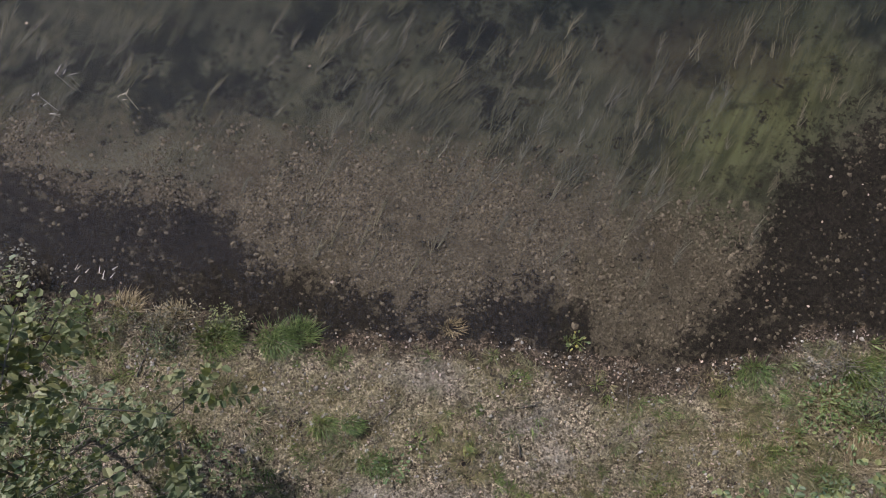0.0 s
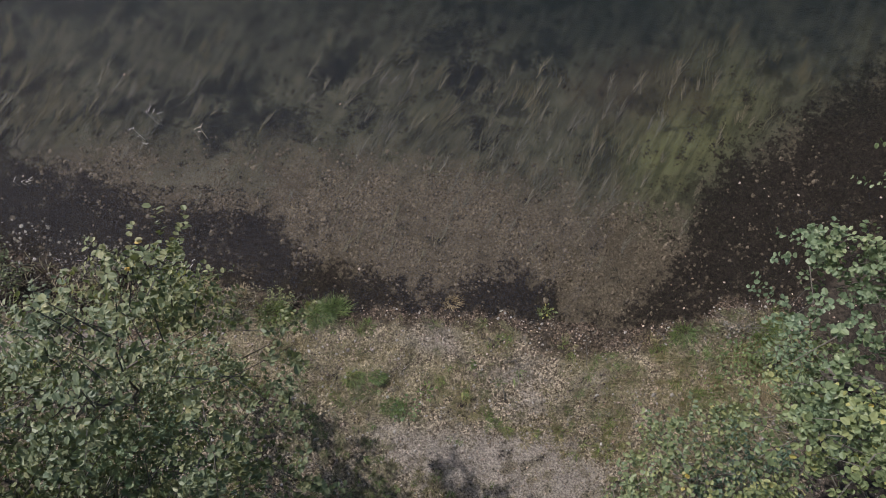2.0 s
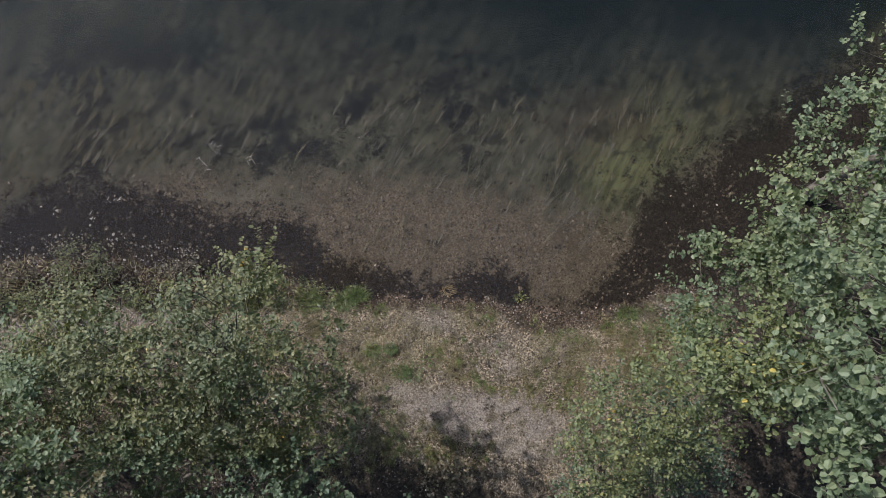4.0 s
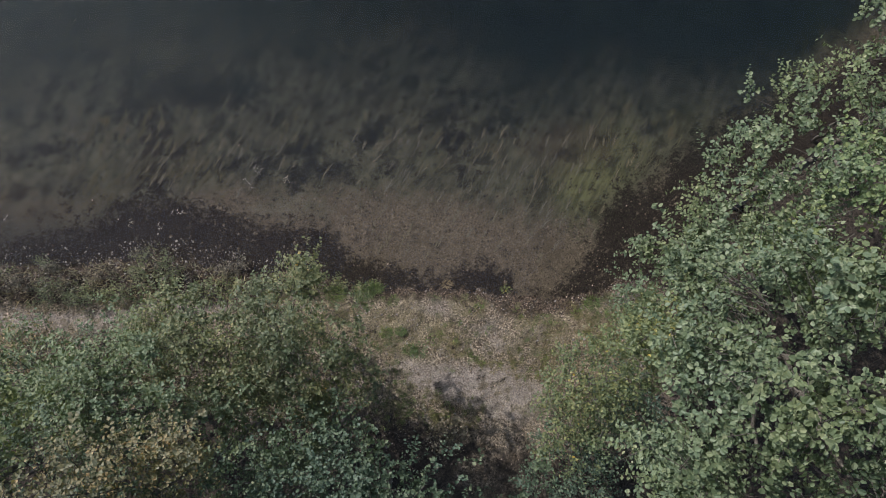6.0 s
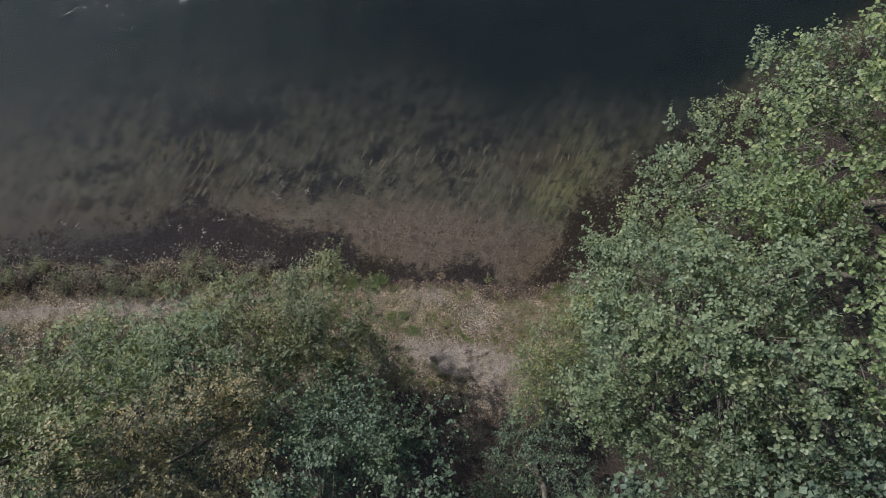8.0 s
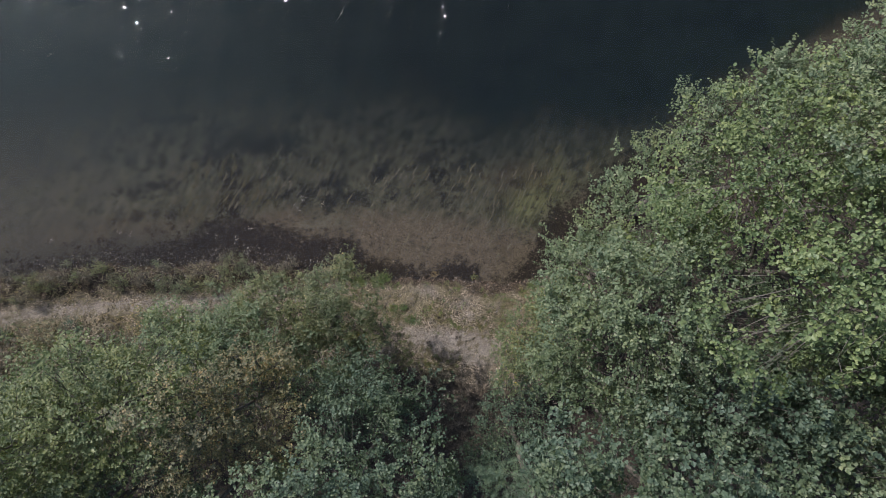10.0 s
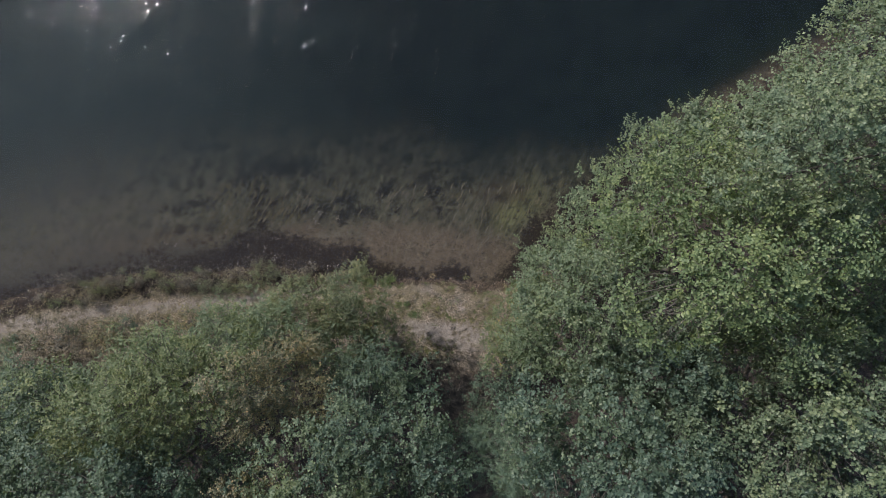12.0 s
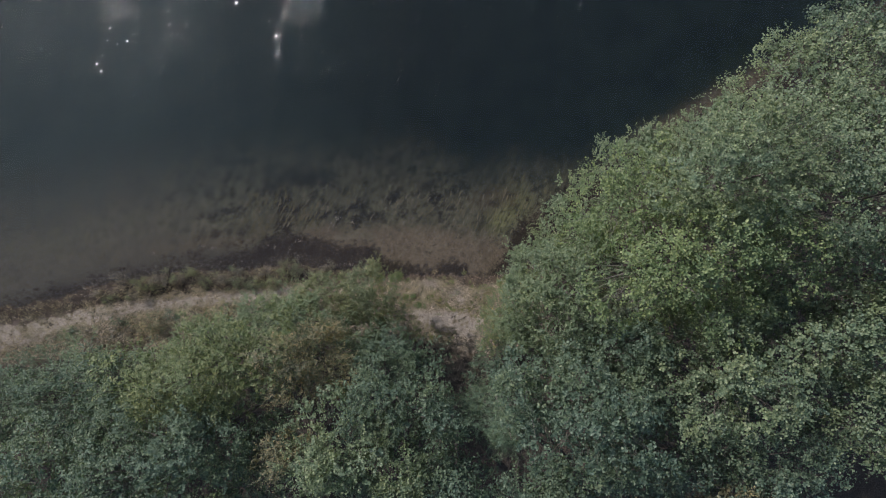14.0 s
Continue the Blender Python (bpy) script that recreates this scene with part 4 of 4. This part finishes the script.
GREEN_T, DRY_T = "bright green grass tuft on the gravel shore", "dry straw-coloured grass tuft on the shore"
for x, y, r, n, tall, mat in ((-1.80, -0.98, 0.34, 300, 0.30, GRASS), (-1.55, -0.92, 0.26, 200, 0.30, GRASS), (-2.42, -0.98, 0.36, 320, 0.32, GRASS), (-1.28, -1.88, 0.24, 170, 0.22, GRASS), (-0.97, -1.86, 0.2, 110, 0.18, GRASS), (3.36, -1.34, 0.28, 200, 0.26, GRASS), (0.10, -0.86, 0.16, 80, 0.2, DRY_GRASS), (-0.75, -2.28, 0.25, 150, 0.18, GRASS), (-2.9, -0.75, 0.3, 180, 0.25, DRY_GRASS), (-3.4, -0.62, 0.22, 110, 0.3, DRY_GRASS), (-2.05, -1.85, 0.25, 130, 0.2, DRY_GRASS), (-2.3, -1.5, 0.3, 160, 0.2, SHORT_GRASS), (4.45, -2.25, 0.35, 260, 0.3, DRY_GRASS), (4.0, -2.45, 0.3, 220, 0.28, GRASS), (3.55, -2.2, 0.26, 160, 0.22, GRASS), (4.5, -1.3, 0.32, 240, 0.3, GRASS), (0.8, -1.4, 0.2, 110, 0.14, GRASS), (-1.1, -1.2, 0.2, 90, 0.15, GRASS), (3.0, -1.6, 0.2, 90, 0.16, GRASS), (1.4, -1.02, 0.14, 60, 0.12, HAZEL)):
    tuft(DRY_T if mat is DRY_GRASS else GREEN_T, x, y, r, n, tall, mat, (0.25, -0.1))
for x, y in ((-4.13, 1.8), (-4.42, 1.55), (-3.55, 1.62), (-3.9, -0.25), (-3.65, -0.3), (-6.4, 0.6), (-6.0, 0.9), (-7.1, 0.75), (-12.6, 0.85), (-10.3, 0.95), (-9.9, 0.9)):
    zb = float(height(x, y))
    clump_ob = tagged(new("reed_clump"), "few pale dry reed stems standing in shallow water", "reeds", "reed clumps in the shallows")
    clump_ob.location = (x, y, zb)
    for k in range(4):
        a = rng.normal(0.9, 0.5, 1)
        d = np.stack([np.cos(a) * 0.25, np.sin(a) * 0.25, rng.uniform(0.8, 1.0, 1)], 1)
        tall = rng.uniform(0.02, 0.06, 1) - zb * 1.05
        foot = rng.normal(0, 0.05, (1, 3)) * (1, 1, 0)
        bend = foot + d * tall
        v, f = ribbons(foot, d, np.cross(d, (0, 0, 1.0)), tall, rng.uniform(0.006, 0.011, 1), 0.05)
        part("stem", mesh_of("stem", v, f, REED), clump_ob)
        v, f = ribbons(bend, d * (1, 1, 0) + (0.1, 0.05, 0.05), np.cross(d, (0, 0, 1.0)), rng.uniform(0.05, 0.11, 1), rng.uniform(0.007, 0.012, 1), rng.uniform(0.1, 0.35, 1))
        part("blade", mesh_of("blade", v, f, REED), clump_ob)


def scatter(n, x0, x1, y0, y1, want):
    """Places in a box where want(x, y), 0 to 1, lets them be."""
    x, y = rng.uniform(x0, x1, n), rng.uniform(y0, y1, n)
    k = rng.random(n) < want(x, y)
    return x[k], y[k]


def bare_ground(x, y):
    return np.maximum.reduce([blob(x, y, 0.3, -3.1, 1.4, 0.5, -18), blob(x, y, 1.15, -2.1, 0.62, 0.40, 5), blob(x, y, 0.9, -2.98, 1.05, 0.34, -6), blob(x, y, 1.5, -3.4, 0.75, 0.5), blob(x, y, -0.75, -2.66, 0.45, 0.24, -10), blob(x, y, -0.17, -1.4, 0.5, 0.28, -10), blob(x, y, 1.2, -3.9, 0.7, 1.0)])


def turf_want(x, y):
    d = y - shore_y(x)
    m = np.clip(rough_noise(x * 1.4, y * 1.4, 51) * 2.6 - 0.75, 0.08, 1) * np.clip(rough_noise(x * 9, y * 9, 57) * 3.2 - 1.1, 0, 1)
    bare = np.maximum(bare_ground(x, y), blob(x, y, 2.2, -1.42, 0.9, 0.24))
    return np.where(d < -0.12, m * (1 - bare), 0)


for turf_mat, turf_label, count in ((SHORT_GRASS, "short sparse olive turf on the gravelly shore", 210000), (DRY_GRASS, "short dry brownish grass on the gravelly shore", 36000)):
    x, y = scatter(count, -5, 5.2, -4.2, -0.4, turf_want)
    n = len(x)
    d = rng.normal(0, 0.7, (n, 3)) + np.array([0.2, 0, 0.5])
    v, f = short_blades(np.stack([x, y, height(x, y) - 0.003], 1), d * (1, 1, 0.6) + (0, 0, 0.15), np.cross(d, (0, 0, 1.0)) + rng.normal(0, 0.1, (n, 3)), rng.uniform(0.015, 0.06, n), rng.uniform(0.004, 0.009, n))
    tagged(new("short_grass", mesh_of("short_grass", v, f, turf_mat)), turf_label, "grass", kind="stuff")

def bank_want(x, y):
    off = y - np.interp(x, PATHWAY[:, 0], PATHWAY[:, 1])
    tufted = np.clip(rough_noise(x * 2.4, y * 2.4, 61) * 3 - 0.9, 0.05, 1)
    return np.where(np.abs(off) > 0.2, 0.7 * tufted, 0.16 * tufted) * (y < shore_y(x) - 0.03)


for bank_mat, bank_label, count in ((DRY_GRASS, "dry brownish grass on both sides of the shore path", 17000), (SHORT_GRASS, "olive grass on both sides of the shore path", 22000), (SCRUB, "grey-brown dead herbs along the bank", 12000)):
    x, y = scatter(count, -20, -4, -3.6, -0.1, bank_want)
    n = len(x)
    d = rng.normal(0, 0.6, (n, 3)) + np.array([0.1, 0, 0.7])
    v, f = ribbons(np.stack([x, y, height(x, y) - 0.004], 1), d, np.cross(d, (0, 0, 1.0)) + rng.normal(0, 0.1, (n, 3)), rng.uniform(0.08, 0.26, n), rng.uniform(0.008, 0.018, n), rng.uniform(0.1, 0.5, n))
    tagged(new("bank_grass", mesh_of("bank_grass", v, f, bank_mat)), bank_label, "grass", kind="stuff")


def weed_want(x, y):
    w = np.clip((y - np.interp(x, WEED[:, 0], WEED[:, 1])) / 1.2 + 0.35, 0.04, 1) * np.clip(rough_noise(x * 1.1, y * 1.1, 71) * 3 - 0.9, 0, 1)
    mudded = np.clip((np.interp(x, MUD[:, 0], MUD[:, 1]) - y) / 0.3 + 0.5, 0, 1)
    return w * (1 - mudded) * np.clip(1.2 - (y - shore_y(x)) / 3.4, 0, 1)


def water_plants(name, label, count, box, want, stem, width, mat, strands=24, loose=0.03):
    """Submerged plumes: each a loose brush of hair-thin wavy strands that lies over one way."""
    x, y = scatter(count, *box, want)
    lie = radians(61) + rng.normal(0, 0.10, len(x)) + (rough_noise(x * 0.5, y * 0.5, 77) - 0.5) * 0.5
    tall = rng.uniform(*stem, len(x))
    wavy, bend = rng.uniform(4, 8, len(x)), rng.uniform(0, 6.28, len(x))
    x, y, a, ln, wavy, bend = (np.repeat(q, strands) for q in (x, y, lie, tall, wavy, bend))
    n = len(x)
    start = rng.uniform(0, 0.55, n) * ln
    x = x + np.cos(a) * start + rng.normal(0, loose, n)
    y = y + np.sin(a) * start + rng.normal(0, loose, n)
    a, ln = a + rng.normal(0, 0.2, n), ln * rng.uniform(0.25, 0.5, n)
    z = height(x, y)
    steps = 4
    u = np.linspace(0, 1, steps)[None]
    wave = np.sin(u * wavy[:, None] * 0.5 + bend[:, None] + rng.normal(0, 0.5, (n, 1))) * rng.uniform(0.004, 0.014, (n, 1))
    px = x[:, None] + np.cos(a)[:, None] * u * ln[:, None] - np.sin(a)[:, None] * wave
    py = y[:, None] + np.sin(a)[:, None] * u * ln[:, None] + np.cos(a)[:, None] * wave
    pz = np.minimum(np.maximum(height(px, py), z[:, None]) + 0.003 + rng.uniform(0, 0.02, (n, 1)) * u, -0.012)
    half = rng.uniform(*width, (n, 1)) * (1 - 0.6 * u) * 0.5
    across = np.stack([-np.sin(a)[:, None] * half, np.cos(a)[:, None] * half, rng.normal(0, 0.3, (n, 1)) * half], 2)
    c = np.stack([px, py, pz], 2)
    v = np.stack([c - across, c + across], 2).reshape(-1, 3)
    i = np.arange(steps - 1)[None] * 2 + (np.arange(n) * steps * 2)[:, None]
    f = np.stack([i, i + 1, i + 3, i + 2], 2).reshape(-1, 4)
    return tagged(new(name, mesh_of(name, v, f, mat)), label, "water plants", kind="stuff")


water_plants("water_weed", "pale thin water weed strands combed one way by the current", 1300, (-7.5, 4.6, -0.5, 2.6), lambda x, y: weed_want(x, y) * np.where(x < -1.5, 0.35, 0.7) + 0.07 * (y > np.interp(x, MUD[:, 0], MUD[:, 1]) + 0.15), (0.25, 0.6), (0.003, 0.006), WATER_WEED, 20, 0.010)
water_plants("water_weed", "olive plumes of water weed on the lake bed", 3000, (-9, 5.5, 0.4, 3.4), weed_want, (0.25, 0.55), (0.003, 0.007), BED_WEED, 24, 0.035)


def stone_mesh(seed):
    """An uneven, worn stone of 20 faces, about one unit across."""
    bm = bmesh.new()
    bmesh.ops.create_icosphere(bm, subdivisions=1, radius=0.5)
    r = random.Random(seed)
    stretch = (r.uniform(0.85, 1.2), r.uniform(0.55, 0.95), r.uniform(0.35, 0.6))
    for p in bm.verts:
        p.co *= r.uniform(0.7, 1.15)
        p.co.x, p.co.y, p.co.z = p.co.x * stretch[0], p.co.y * stretch[1], p.co.z * stretch[2]
    co = np.array([p.co[:] for p in bm.verts])
    fa = np.array([[p.index for p in q.verts] for q in bm.faces])
    bm.free()
    return co, fa


SHAPES = [stone_mesh(i) for i in range(12)]


def stones(name, label, x, y, size, mat, sink=0.1):
    V, F, n0 = [], [], 0
    z = height(x, y)
    for k, (co, fa) in enumerate(SHAPES):
        pick = np.arange(len(x)) % 12 == k
        n = int(pick.sum())
        a = rng.uniform(0, 6.28, n)
        c, s = np.cos(a)[:, None], np.sin(a)[:, None]
        px = co[None, :, 0] * c - co[None, :, 1] * s
        py = co[None, :, 0] * s + co[None, :, 1] * c
        q = np.stack([px, py, np.repeat(co[None, :, 2], n, 0)], 2) * size[pick][:, None, None]
        q += np.stack([x[pick], y[pick], z[pick] + size[pick] * sink * 0.5], 1)[:, None]
        V.append(q.reshape(-1, 3))
        F.append((fa[None] + (np.arange(n) * len(co))[:, None, None]).reshape(-1, 3) + n0)
        n0 += n * len(co)
    return tagged(new(name, mesh_of(name, np.concatenate(V), np.concatenate(F), mat)), label, "stones", kind="stuff")


def bed_want(x, y):
    w = np.clip((np.interp(x, WEED[:, 0], WEED[:, 1]) + 0.35 - y) / 0.6, 0, 1)
    return np.where(y > shore_y(x), w * np.clip(rough_noise(x * 2, y * 2, 91) * 2.4 - 0.6, 0.1, 1) * (1 - 0.85 * np.clip((np.interp(x, MUD[:, 0], MUD[:, 1]) - y) / 0.3 + 0.5, 0, 1)), 0)


x, y = scatter(56000, -7, 5.5, -1.4, 1.8, bed_want)
stones("bed_gravel", "brown gravel and cobbles on the lake bed", x, y, np.clip(rng.lognormal(-3.4, 0.5, len(x)), 0.014, 0.11), BED_STONE, -0.18)
x, y = scatter(11500, -5, 5.2, -4.2, -0.8, lambda x, y: np.where(y < shore_y(x) + 0.05, np.clip(rough_noise(x * 1.8, y * 1.8, 95) * 2 - 0.45, 0.1, 1) * (1 - 0.6 * bare_ground(x, y)), 0))
stones("shore_gravel", "pale gravel scattered over the shore", x, y, np.clip(rng.lognormal(-4.2, 0.55, len(x)), 0.008, 0.06), STONE)
x, y = scatter(6000, -16, -4, -2.6, 0.6, lambda x, y: np.where(np.abs(y - shore_y(x)) < 0.5, 0.8, np.where(np.abs(y - np.interp(x, PATHWAY[:, 0], PATHWAY[:, 1])) < 0.35, 0.5, 0)))
stones("bank_gravel", "gravel and stones along the bank", x, y, np.clip(rng.lognormal(-3.6, 0.45, len(x)), 0.012, 0.075), STONE)

# fallen leaves, on the water and on the shore
def lay_leaves(name, label, x, y, z, size):
    n = len(x)
    a = rng.uniform(0, 6.28, n)
    v, f = blades(np.stack([x, y, z], 1), np.stack([np.cos(a), np.sin(a), 0 * a], 1), np.array([[0, 0, 1.0]]) + rng.normal(0, 0.12, (n, 3)), size, size * 0.75, 0.05)
    v[:, 2] = np.maximum(v[:, 2], np.repeat(z, 6))
    return tagged(new(name, mesh_of(name, v, f, FALLEN)), label, "leaves", kind="stuff")


x, y = scatter(520, -12, 6.5, -1.4, 2.5, lambda x, y: np.where((y > shore_y(x)) & (y < np.interp(x, MUD[:, 0], MUD[:, 1])), np.where(x > 2.5, 0.38, np.where(x < -3.5, 0.2, 0.08)), 0.012 * (y > shore_y(x))))
lay_leaves("floating_leaves", "pale and yellow fallen leaves floating on the water", x, y, np.full(len(x), 0.006), rng.uniform(0.02, 0.045, len(x)))
x, y = scatter(9000, -6, 6, -6, -0.8, lambda x, y: np.where(y < shore_y(x), np.clip(0.13 + 0.07 * band(y - shore_y(x), -0.5, 0.1, 0.2), 0, 1), 0))
lay_leaves("fallen_leaves", "dry brown fallen leaves on the shore", x, y, height(x, y) + 0.008, rng.uniform(0.012, 0.038, len(x)))

# small grass tussocks between the stones
for tus_mat, tus_n, tus_label in ((GRASS, 420, "small green tussocks among the gravel"), (SHORT_GRASS, 1000, "small olive tussocks among the gravel")):
    cx, cy = scatter(tus_n * 6, -4.2, 4.8, -4.0, -0.6, turf_want)
    cx, cy = cx[:tus_n], cy[:tus_n]
    per = 22
    n = len(cx) * per
    a = rng.uniform(0, 6.28, n)
    tilt = np.repeat(rng.normal(0, 0.35, (len(cx), 2)), per, 0)
    q = rng.uniform(0, 0.035, n)
    x, y = np.repeat(cx, per) + q * np.cos(a), np.repeat(cy, per) + q * np.sin(a)
    d = np.stack([np.cos(a) * 0.5 + tilt[:, 0], np.sin(a) * 0.5 + tilt[:, 1], rng.uniform(0.2, 0.9, n)], 1)
    v, f = ribbons(np.stack([x, y, height(x, y) - 0.004], 1), d, np.cross(d, (0, 0, 1.0)), np.repeat(rng.uniform(0.06, 0.15, len(cx)), per) * rng.uniform(0.6, 1.2, n), rng.uniform(0.004, 0.008, n), rng.uniform(0.1, 0.5, n))
    tagged(new("grass_tussocks", mesh_of("grass_tussocks", v, f, tus_mat)), tus_label, "grass", kind="stuff")

# dead stalks strewn along the bank
x, y = scatter(2300, -17, -4.8, -1.6, 0.5, lambda x, y: np.clip(1 - np.abs(y - shore_y(x) + 0.25) / 0.65, 0, 1))
n = len(x)
a = rng.uniform(0, 6.28, n)
d = np.stack([np.cos(a), np.sin(a), rng.uniform(0.0, 0.5, n)], 1)
v, f = ribbons(np.stack([x, y, np.maximum(height(x, y), 0) + 0.01], 1), d, np.cross(d, (0, 0, 1.0)), rng.uniform(0.03, 0.12, n), rng.uniform(0.004, 0.009, n), rng.uniform(0.0, 0.2, n), rng.normal(0, 0.05, n))
tagged(new("dead_stalks", mesh_of("dead_stalks", v, f, STALK)), "pale dead stalks strewn along the bank", "plants", kind="stuff")

# leafy herbs
for x, y, r, n, mat in ((4.05, -1.62, 0.28, 150, ALDER_BRIGHT), (4.35, -1.85, 0.3, 150, ALDER_BRIGHT), (4.6, -1.5, 0.3, 80, ALDER), (3.75, -1.95, 0.16, 30, ALDER_BRIGHT), (-2.45, -2.1, 0.2, 40, ALDER_BRIGHT), (-2.15, -2.4, 0.18, 34, ALDER_BRIGHT), (-0.55, -2.3, 0.2, 50, ALDER_BRIGHT), (-3.8, -0.78, 0.26, 60, HAZEL), (-0.25, -2.05, 0.12, 24, GRASS), (1.45, -1.0, 0.1, 20, HAZEL), (4.1, -2.6, 0.25, 60, ALDER)):
    a = rng.uniform(0, 6.28, n)
    q = r * np.sqrt(rng.random(n))
    d = np.stack([np.cos(a), np.sin(a), rng.uniform(-0.1, 0.5, n)], 1)
    v, f = blades(np.stack([q * np.cos(a), q * np.sin(a), 0.03 + rng.uniform(0, 0.16, n) * (r / 0.28)], 1), d, np.array([[0, 0, 1.0]]) + rng.normal(0, 0.3, (n, 3)), rng.uniform(0.025, 0.05, n), rng.uniform(0.018, 0.036, n))
    herb = tagged(new("herb"), "low leafy green herb on the shore", "plant", "herbs on the shore")
    herb.location = (x, y, float(height(x, y)))
    part("foliage", mesh_of("foliage", v, f, mat), herb)
    for i in range(6):
        v, f = stems(np.zeros((1, 3)), np.array([[q[i] * math.cos(a[i]), q[i] * math.sin(a[i]), 0.05]]), np.full(1, 0.004), np.full(1, 0.002), -0.03, 3, 4)
        part("stem", mesh_of("stem", v, f, GRASS), herb)

# bits of bark, stalk and leaf trodden into the shore
x, y = scatter(20000, -5, 5.2, -4.6, -0.8, lambda x, y: np.where(y < shore_y(x) + 0.02, np.clip(rough_noise(x * 3, y * 3, 131) * 2.2 - 0.5, 0.1, 1) * (1 - 0.8 * bare_ground(x, y)), 0))
n = len(x)
a = rng.uniform(0, 6.28, n)
d = np.stack([np.cos(a), np.sin(a), rng.normal(0, 0.25, n)], 1)
v, f = short_blades(np.stack([x, y, height(x, y) + 0.007], 1), d, np.cross(d, rng.normal(0, 0.4, (n, 3)) + (0, 0, 1.0)), rng.uniform(0.012, 0.04, n), rng.uniform(0.006, 0.022, n))
tagged(new("debris", mesh_of("debris", v, f, DEBRIS)), "small brown bits of bark and dead stalks", "debris", kind="stuff")

# sticks
for x, y, a, ln, r in ((0.81, -2.1, 95, 0.2, 0.012), (0.95, -1.67, 15, 0.22, 0.009), (1.98, -1.55, 88, 0.4, 0.007), (2.6, -1.4, 120, 0.35, 0.007), (2.72, -1.5, 60, 0.25, 0.008), (2.2, -1.25, 25, 0.3, 0.008), (3.05, -1.35, 140, 0.4, 0.008), (-0.55, -1.75, 40, 0.18, 0.007), (2.3, -2.35, 50, 0.25, 0.008), (-1.6, -2.3, 30, 0.3, 0.008), (-3.2, -1.2, 70, 0.35, 0.009)):
    c, s = math.cos(radians(a)) * ln / 2, math.sin(radians(a)) * ln / 2
    p = [(x + c * t, y + s * t, float(height(x + c * t, y + s * t)) + r * 0.7) for t in (-1, 0, 1)]
    v, f = limb([(q[0] - x, q[1] - y, q[2]) for q in p], r, r * 0.5, 6, 0.006)
    ob = tagged(new("stick", mesh_of("stick", v, f, BARK, True)), "dead weathered twig lying on the shore", "stick", "sticks on the shore")
    ob.location = (x, y, 0)

# single pebbles of the shore
PEBBLES = []
for k in range(5):
    co, fa = stone_mesh(20 + k)
    PEBBLES.append(mesh_of("pebble", co, fa, STONE))
x, y = scatter(1500, -3.5, 4.6, -3.6, -0.9, lambda x, y: np.where(y < shore_y(x) - 0.02, 0.9, 0))
for i in range(min(260, len(x))):
    ob = part("pebble", PEBBLES[i % 5], ground)
    s = min(0.08, 0.024 + rng.exponential(0.013))
    ob.matrix_world = pose(x[i], y[i], float(height(x[i], y[i])) + s * 0.05, 0, 0, rng.uniform(0, 360)) @ Matrix.Diagonal((s, s, s, 1))
